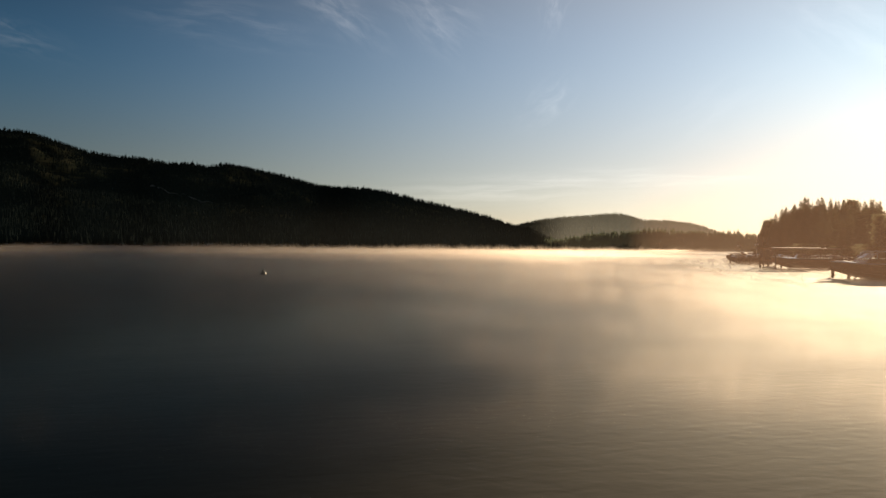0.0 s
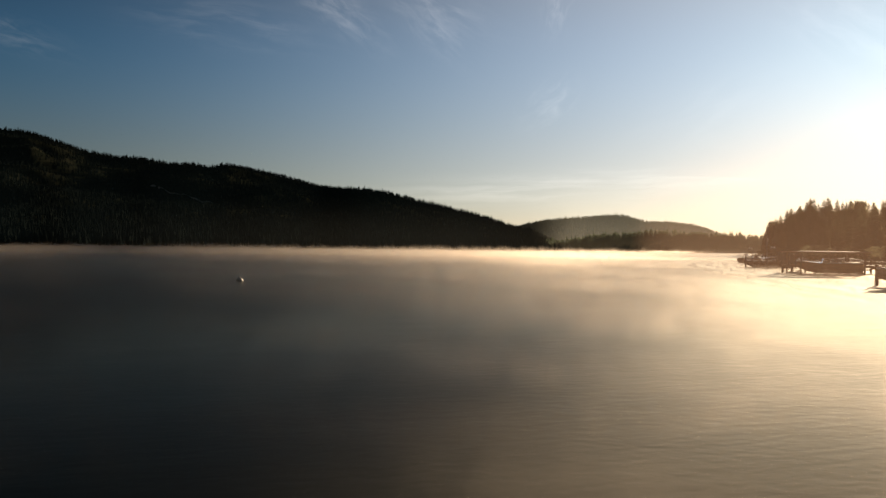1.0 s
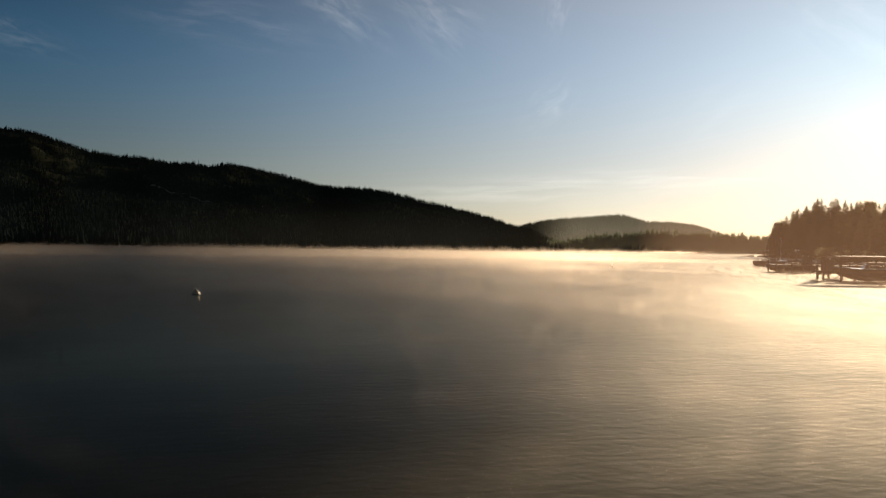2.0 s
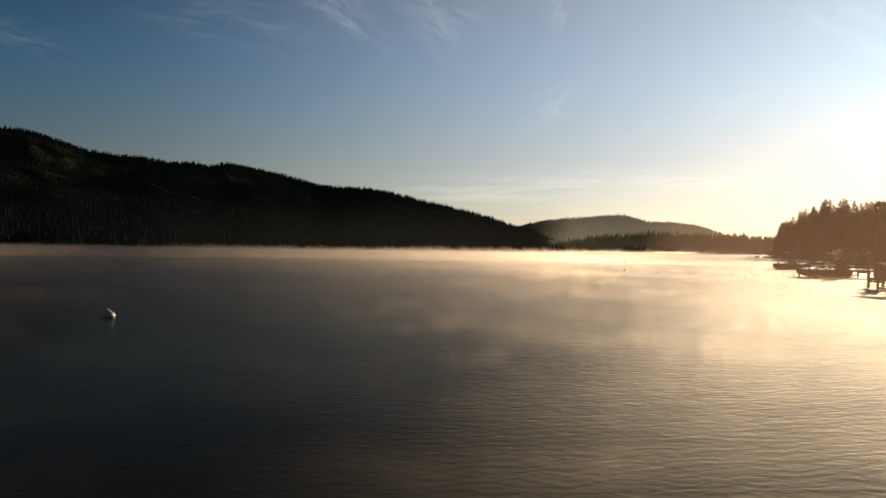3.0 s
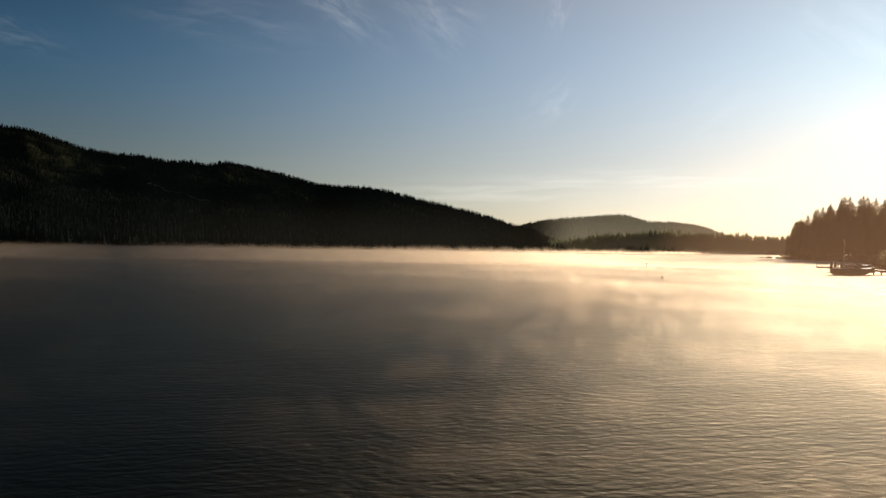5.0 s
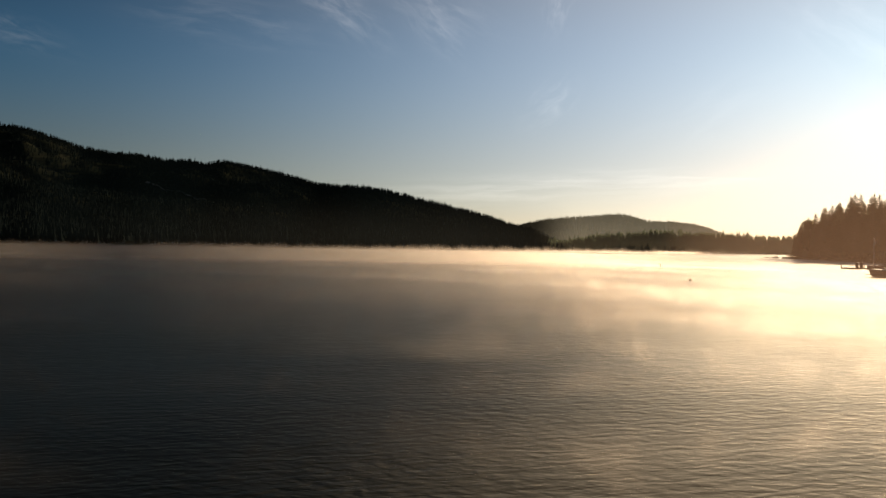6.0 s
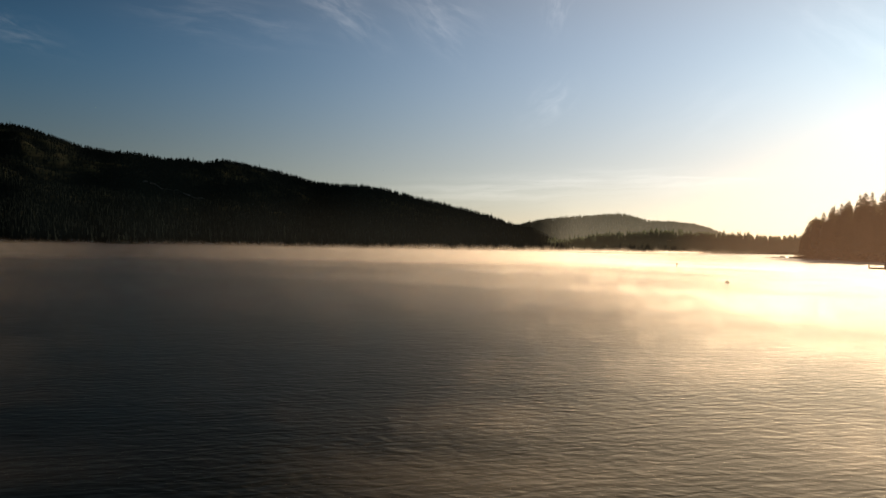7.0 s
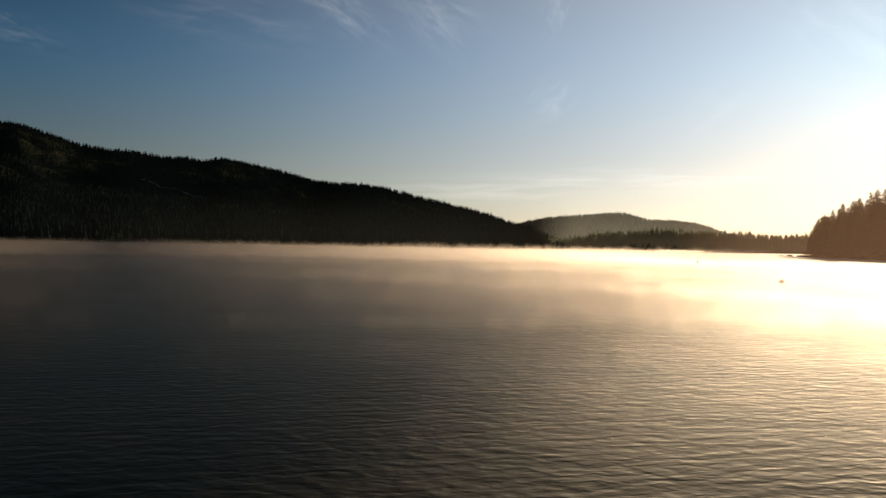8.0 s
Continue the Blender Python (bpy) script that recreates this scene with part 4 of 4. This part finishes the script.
def ski_boat(m, label, hull="hull_wood", tower=True, cover=False):
    """Runabout, stern at its origin and bow along +x."""
    root = thing("motor_boat", m, label, "boat", "boats at the docks")
    L, B, keel, top = 6.2, 2.3, -0.35, 0.72
    rows = hull_rows(L, B, keel, top)
    bm = bmesh.new()
    loft(bm, rows)
    part("hull", bm, MAT[hull], root, smooth=False)
    bm = bmesh.new()
    for s in (0, -1):
        tube(bm, [(r[s][0], r[s][1] * 1.01, r[s][2] - 0.03) for r in rows], 0.035, sides=6)
    part("rub_rail", bm, MAT["rubber"], root)
    bm = bmesh.new()      # foredeck
    fore = [r for r in rows if r[0][0] > L * 0.58]
    loft(bm, [[(r[0][0], r[0][1] * 0.98 * k, r[0][2] + 0.10 * (1 - k * k)) for k in (-1, -0.5, 0, 0.5, 1)] for r in fore], False)
    part("foredeck", bm, MAT["hull_white"], root, "pale foredeck", True)
    bm = bmesh.new()      # side decks
    for s in (-1, 1):
        box(bm, 0.1, L * 0.6, s * B / 2 - 0.17 if s > 0 else -B / 2, B / 2 if s > 0 else -B / 2 + 0.17, top - 0.02, top + 0.05, 0.015)
    part("side_deck", bm, MAT["hull_white"], root)
    bm = bmesh.new()
    box(bm, 0.12, 1.25, -B / 2 + 0.18, B / 2 - 0.18, top - 0.30, top + 0.10, 0.06)
    part("engine_cover", bm, MAT["vinyl"], root, "cream padded engine cover")
    bm = bmesh.new()
    box(bm, -0.75, -0.01, -B / 2 + 0.2, B / 2 - 0.2, 0.02, 0.09, 0.02)
    part("swim_platform", bm, MAT["hull_dark"], root, "dark swim platform")
    bm = bmesh.new()
    box(bm, 1.3, L * 0.58, -B / 2 + 0.18, B / 2 - 0.18, 0.12, 0.18)
    part("cockpit_floor", bm, MAT["canvas"], root)
    for s in (-0.5, 0.5):
        seat = bmesh.new()
        box(seat, 1.9, 2.4, s - 0.25, s + 0.25, 0.18, 0.55, 0.05)
        ob = part("seat", seat, MAT["vinyl"], root)
        bm = bmesh.new()
        box(bm, 1.86, 1.98, s - 0.25, s + 0.25, 0.55, 1.02, 0.04)
        part("backrest", bm, MAT["vinyl"], ob)
    # windscreen
    wx = L * 0.56
    pts = [(wx - 0.9, -B / 2 + 0.1), (wx - 0.05, -B / 2 + 0.22), (wx + 0.18, 0.0), (wx - 0.05, B / 2 - 0.22), (wx - 0.9, B / 2 - 0.1)]
    bm = bmesh.new()
    loft(bm, [[(x, y, top + 0.06) for x, y in pts], [(x - 0.22, y * 0.93, top + 0.45) for x, y in pts]], False)
    scr = part("windscreen", bm, MAT["glass"], root, "curved glass windscreen")
    bm = bmesh.new()
    tube(bm, [(x - 0.22, y * 0.93, top + 0.45) for x, y in pts], 0.022, sides=6)
    tube(bm, [(x, y, top + 0.06) for x, y in pts], 0.018, sides=6)
    for x, y in pts:
        tube(bm, [(x, y, top + 0.06), (x - 0.22, y * 0.93, top + 0.45)], 0.016, sides=6)
    part("screen_frame", bm, MAT["metal"], scr, "bright metal frame")
    if tower:
        for s in (-1, 1):
            bm = bmesh.new()
            yy = s * (B / 2 - 0.1)
            tube(bm, [(wx - 0.4, yy, top + 0.03), (wx - 0.9, yy * 0.95, top + 0.9), (wx - 1.25, yy * 0.85, top + 1.75)], 0.024, sides=8)
            tube(bm, [(wx - 1.7, yy, top + 0.03), (wx - 1.6, yy * 0.95, top + 0.9), (wx - 1.35, yy * 0.85, top + 1.75)], 0.024, sides=8)
            part("tower_leg", bm, MAT["hull_dark"], root, "slim dark tower leg")
        bm = bmesh.new()
        yy = (B / 2 - 0.1) * 0.85
        tube(bm, [(wx - 1.3, -yy, top + 1.75), (wx - 1.3, -yy * 0.7, top + 1.87), (wx - 1.3, yy * 0.7, top + 1.87), (wx - 1.3, yy, top + 1.75)], 0.024, sides=8)
        part("tower_bar", bm, MAT["hull_dark"], root)
        for s in (-1, 1):
            bm = bmesh.new()
            lathe(bm, [(0.02, -0.12), (0.10, -0.09), (0.13, 0.0), (0.10, 0.09), (0.02, 0.12)], 14, (wx - 1.3, s * 0.42, top + 2.05))
            part("tower_light", bm, MAT["pale"], root, "pale round tower light", True)
    if cover:
        bm = bmesh.new()
        loft(bm, [[(r[0][0] * 0.98 + 0.02, r[0][1] * 1.02 * k, r[0][2] + 0.02 + (0.62 * math.sin(math.pi * min(1, r[0][0] / L * 0.9 + 0.12)) ** 0.8) * (1 - abs(k) ** 2.2))
                    for k in (-1, -0.75, -0.4, 0, 0.4, 0.75, 1)] for r in rows], False)
        part("cover", bm, MAT["cover"], root, "dark fitted canvas cover", True)
    return root


def cabin_boat(m):
    root = thing("cabin_boat", m, "dark hulled cabin boat with pale roof edge moored at the dock", "boat", "boats at the docks")
    L, B, keel, top = 7.4, 2.6, -0.4, 0.72
    rows = hull_rows(L, B, keel, top, 0.45)
    bm = bmesh.new()
    loft(bm, rows)
    part("hull", bm, MAT["hull_dark"], root)
    bm = bmesh.new()
    for s in (0, -1):
        tube(bm, [(r[s][0], r[s][1] * 1.01, r[s][2] - 0.02) for r in rows], 0.04, sides=6)
    part("rub_rail", bm, MAT["pale"], root, "pale rub rail")
    bm = bmesh.new()
    loft(bm, [[(r[0][0], r[0][1] * 0.98 * k, r[0][2] + 0.08 * (1 - k * k)) for k in (-1, -0.5, 0, 0.5, 1)] for r in rows], False)
    part("deck", bm, MAT["hull_wood"], root, "brown deck", True)
    c0, c1 = 1.6, 5.6
    half = B / 2 - 0.28
    bm = bmesh.new()
    loft(bm, [[(c1, -half * 0.8, top + 0.04), (c1, half * 0.8, top + 0.04)], [(c1 - 0.35, -half * 0.85, top + 0.36), (c1 - 0.35, half * 0.85, top + 0.36)]], False)
    box(bm, c0, c1 - 0.3, -half, half, top + 0.02, top + 0.36, 0.03)
    part("cabin", bm, MAT["hull_dark"], root)
    for s in (-1, 1):
        for a, b in ((c0 + 0.1, c0 + 1.2), (c0 + 1.3, c0 + 2.4), (c0 + 2.5, c1 - 0.75)):
            bm = bmesh.new()
            box(bm, a, b, s * half * 0.98 - 0.01, s * half * 0.98 + 0.01, top + 0.37, top + 0.80)
            ob = part("window", bm, MAT["glass"], root, "tinted cabin window")
            bm = bmesh.new()
            for xx in (a, b):
                box(bm, xx - 0.03, xx + 0.03, s * half * 0.98 - 0.025, s * half * 0.98 + 0.025, top + 0.36, top + 0.82)
            part("window_frame", bm, MAT["pale"], ob)
    bm = bmesh.new()
    loft(bm, [[(c1 - 0.30, -half * 0.85, top + 0.36), (c1 - 0.22, 0, top + 0.37), (c1 - 0.30, half * 0.85, top + 0.36)],
              [(c1 - 0.95, -half * 0.88, top + 0.82), (c1 - 0.90, 0, top + 0.83), (c1 - 0.95, half * 0.88, top + 0.82)]], False)
    scr = part("windscreen", bm, MAT["glass"], root, "raked glass windscreen")
    bm = bmesh.new()
    for s in (-1, 0, 1):
        tube(bm, [(c1 - 0.28, half * 0.85 * s, top + 0.36), (c1 - 0.94, half * 0.88 * s, top + 0.83)], 0.03, sides=6)
    part("screen_frame", bm, MAT["pale"], scr, "pale frame")
    bm = bmesh.new()
    box(bm, c0 - 0.15, c1 - 0.85, -half - 0.08, half + 0.08, top + 0.82, top + 0.90, 0.03)
    part("roof", bm, MAT["hull_white"], root, "pale cabin roof")
    bm = bmesh.new()
    for s in (-1, 1):
        tube(bm, [(c1 - 0.2, s * half, top + 0.08), (c1 + 0.5, s * half * 0.75, top + 0.42), (L - 0.1, s * 0.15, top + 0.55)], 0.016, sides=6)
        tube(bm, [(c1 + 0.5, s * half * 0.75, top + 0.08), (c1 + 0.5, s * half * 0.75, top + 0.42)], 0.014, sides=6)
    part("bow_rail", bm, MAT["metal"], root, "bright bow rail")
    for k in range(3):
        bm = bmesh.new()
        lathe(bm, [(0.03, -0.3), (0.10, -0.24), (0.11, 0.0), (0.10, 0.24), (0.03, 0.3)], 12, (1.8 + 1.6 * k, -B / 2 - 0.10, top - 0.32))
        part("fender", bm, MAT["pale"], root, "pale hanging fender", True)
    return root


def boat_lift(x, y, label):
    """A canopied lift: four posts, roof frame and stretched cover."""
    root = thing("boat_lift", pose(x, y, 0), label, "boat lift")
    L, W, h = 7.2, 3.0, 2.25
    for px in (0.5, L - 0.5):
        for py in (-W / 2, W / 2):
            bm = bmesh.new()
            box(bm, px - 0.07, px + 0.07, py - 0.07, py + 0.07, -2.0, h, 0.01)
            part("post", bm, MAT["pile"], root)
    for px in (0.5, L - 0.5):
        bm = bmesh.new()
        box(bm, px - 0.06, px + 0.06, -W / 2, W / 2, 0.05, 0.2, 0.01)
        part("cradle_beam", bm, MAT["galv"], root)
    for py in (-W / 2, W / 2):
        bm = bmesh.new()
        tube(bm, [(-0.1, py, h), (L + 0.1, py, h)], 0.04, sides=8)
        part("roof_rail", bm, MAT["deck"], root, "weathered roof rail")
    bm = bmesh.new()
    rows = []
    for i in range(9):
        f = i / 8
        e = 0.07 * math.sin(math.pi * f) ** 0.5
        rows.append([(-0.15 + (L + 0.3) * f, W / 2 * 1.06 * k, h - 0.14 + (0.12 + e) * math.sqrt(max(0, 1 - k * k * 0.98)) + 0.05) for k in (-1, -0.9, -0.65, -0.3, 0, 0.3, 0.65, 0.9, 1)])
    loft(bm, rows, False)
    ob = part("canopy", bm, MAT["canvas"], root, "brown stretched canopy", True)
    ob.modifiers.new("thick", "SOLIDIFY").thickness = 0.02
    return root


cabin_boat(pose(33.0, 57.4, 0.38, 0, 0, 180))
ski_boat(pose(39.6, 84.4, 0.42, 0, 0, 180), "brown motor boat with bright windscreen hung in a boat lift", "hull_wood", False)
boat_lift(32.6, 84.4, "brown canopied boat lift on timber posts beside the dock")
ski_boat(pose(46.9, 115.6, 0.15, 0, 0, 180), "dark ski boat with slim dark tower moored beside the dock", "hull_dark", True)
ski_boat(pose(58.0, 116.0, 0.1, 0, 0, 180), "motor boat under a dark fitted cover beside the dock", "hull_dark", False, True)
ski_boat(pose(54.9, 153.4, 0.25, 0, 0, 8), "varnished ski boat with slim dark tower and two pale lights", "hull_wood", True)
ski_boat(pose(82.0, 201.4, 0.05, 0, 0, 5), "dark motor boat moored at the low dock", "hull_dark", False)


# ---- things on the docks ----
def dock_box(x, y, z, sx, sy, sz, label):
    root = thing("dock_box", pose(x, y, z), label, "storage box", "dock boxes")
    bm = bmesh.new()
    box(bm, -sx / 2, sx / 2, -sy / 2, sy / 2, 0, sz - 0.08, 0.02)
    part("body", bm, MAT["cover"], root)
    bm = bmesh.new()
    box(bm, -sx / 2 - 0.03, sx / 2 + 0.03, -sy / 2 - 0.03, sy / 2 + 0.03, sz - 0.08, sz, 0.025)
    part("lid", bm, MAT["cover"], root)
    bm = bmesh.new()
    box(bm, -0.06, 0.06, -sy / 2 - 0.05, -sy / 2 - 0.03, sz - 0.14, sz - 0.04, 0.005)
    part("latch", bm, MAT["galv"], root, "steel latch")


dock_box(44.9, 113.3, 1.0, 1.1, 0.8, 1.25, "tall dark storage box standing on the dock")
dock_box(34.6, 88.0, 0.90, 0.9, 0.7, 1.2, "tall dark storage box standing on the dock")


def barrel(x, y, z):
    root = thing("barrel", pose(x, y, z), "dark upright barrel standing on the low dock", "barrel", "barrels on the low dock")
    bm = bmesh.new()
    lathe(bm, [(0.28, 0.0), (0.30, 0.03), (0.31, 0.32), (0.325, 0.34), (0.31, 0.36), (0.31, 0.64), (0.325, 0.66), (0.31, 0.68), (0.30, 1.0), (0.28, 1.03)], 18)
    part("body", bm, MAT["cover"], root)
    bm = bmesh.new()
    lathe(bm, [(0.285, 1.028), (0.29, 1.03), (0.29, 1.07), (0.26, 1.075)], 18)
    part("lid", bm, MAT["rubber"], root)


barrel(80.9, 204.2, 0.30)
barrel(81.7, 204.1, 0.30)


def flagpole(x, y, tall):
    z = max(0.0, ground_at(x, y))
    root = thing("flagpole", pose(x, y, z), "slim pale flagpole with a furled flag by the dock", "flagpole")
    bm = bmesh.new()
    tube(bm, [(0, 0, -0.3), (0, 0, tall)], 0.05, 0.03, 10)
    part("pole", bm, MAT["pale"], root)
    bm = bmesh.new()
    lathe(bm, [(0.02, tall), (0.08, tall + 0.04), (0.10, tall + 0.1), (0.08, tall + 0.16), (0.02, tall + 0.2)], 12)
    part("finial", bm, MAT["metal"], root, "bright ball finial", True)
    bm = bmesh.new()
    rows = [[(0.04 + 0.22 * k / 4 + 0.03 * math.sin(3 * k + i), 0.05 * math.sin(2.1 * k + 0.6 * i), tall - 0.15 - 0.14 * i - 0.05 * k) for k in range(5)] for i in range(7)]
    loft(bm, rows, False)
    ob = part("flag", bm, MAT["flag"], root, "furled faded flag", True)
    ob.modifiers.new("thick", "SOLIDIFY").thickness = 0.012


flagpole(76.0, 190.0, 6.0)
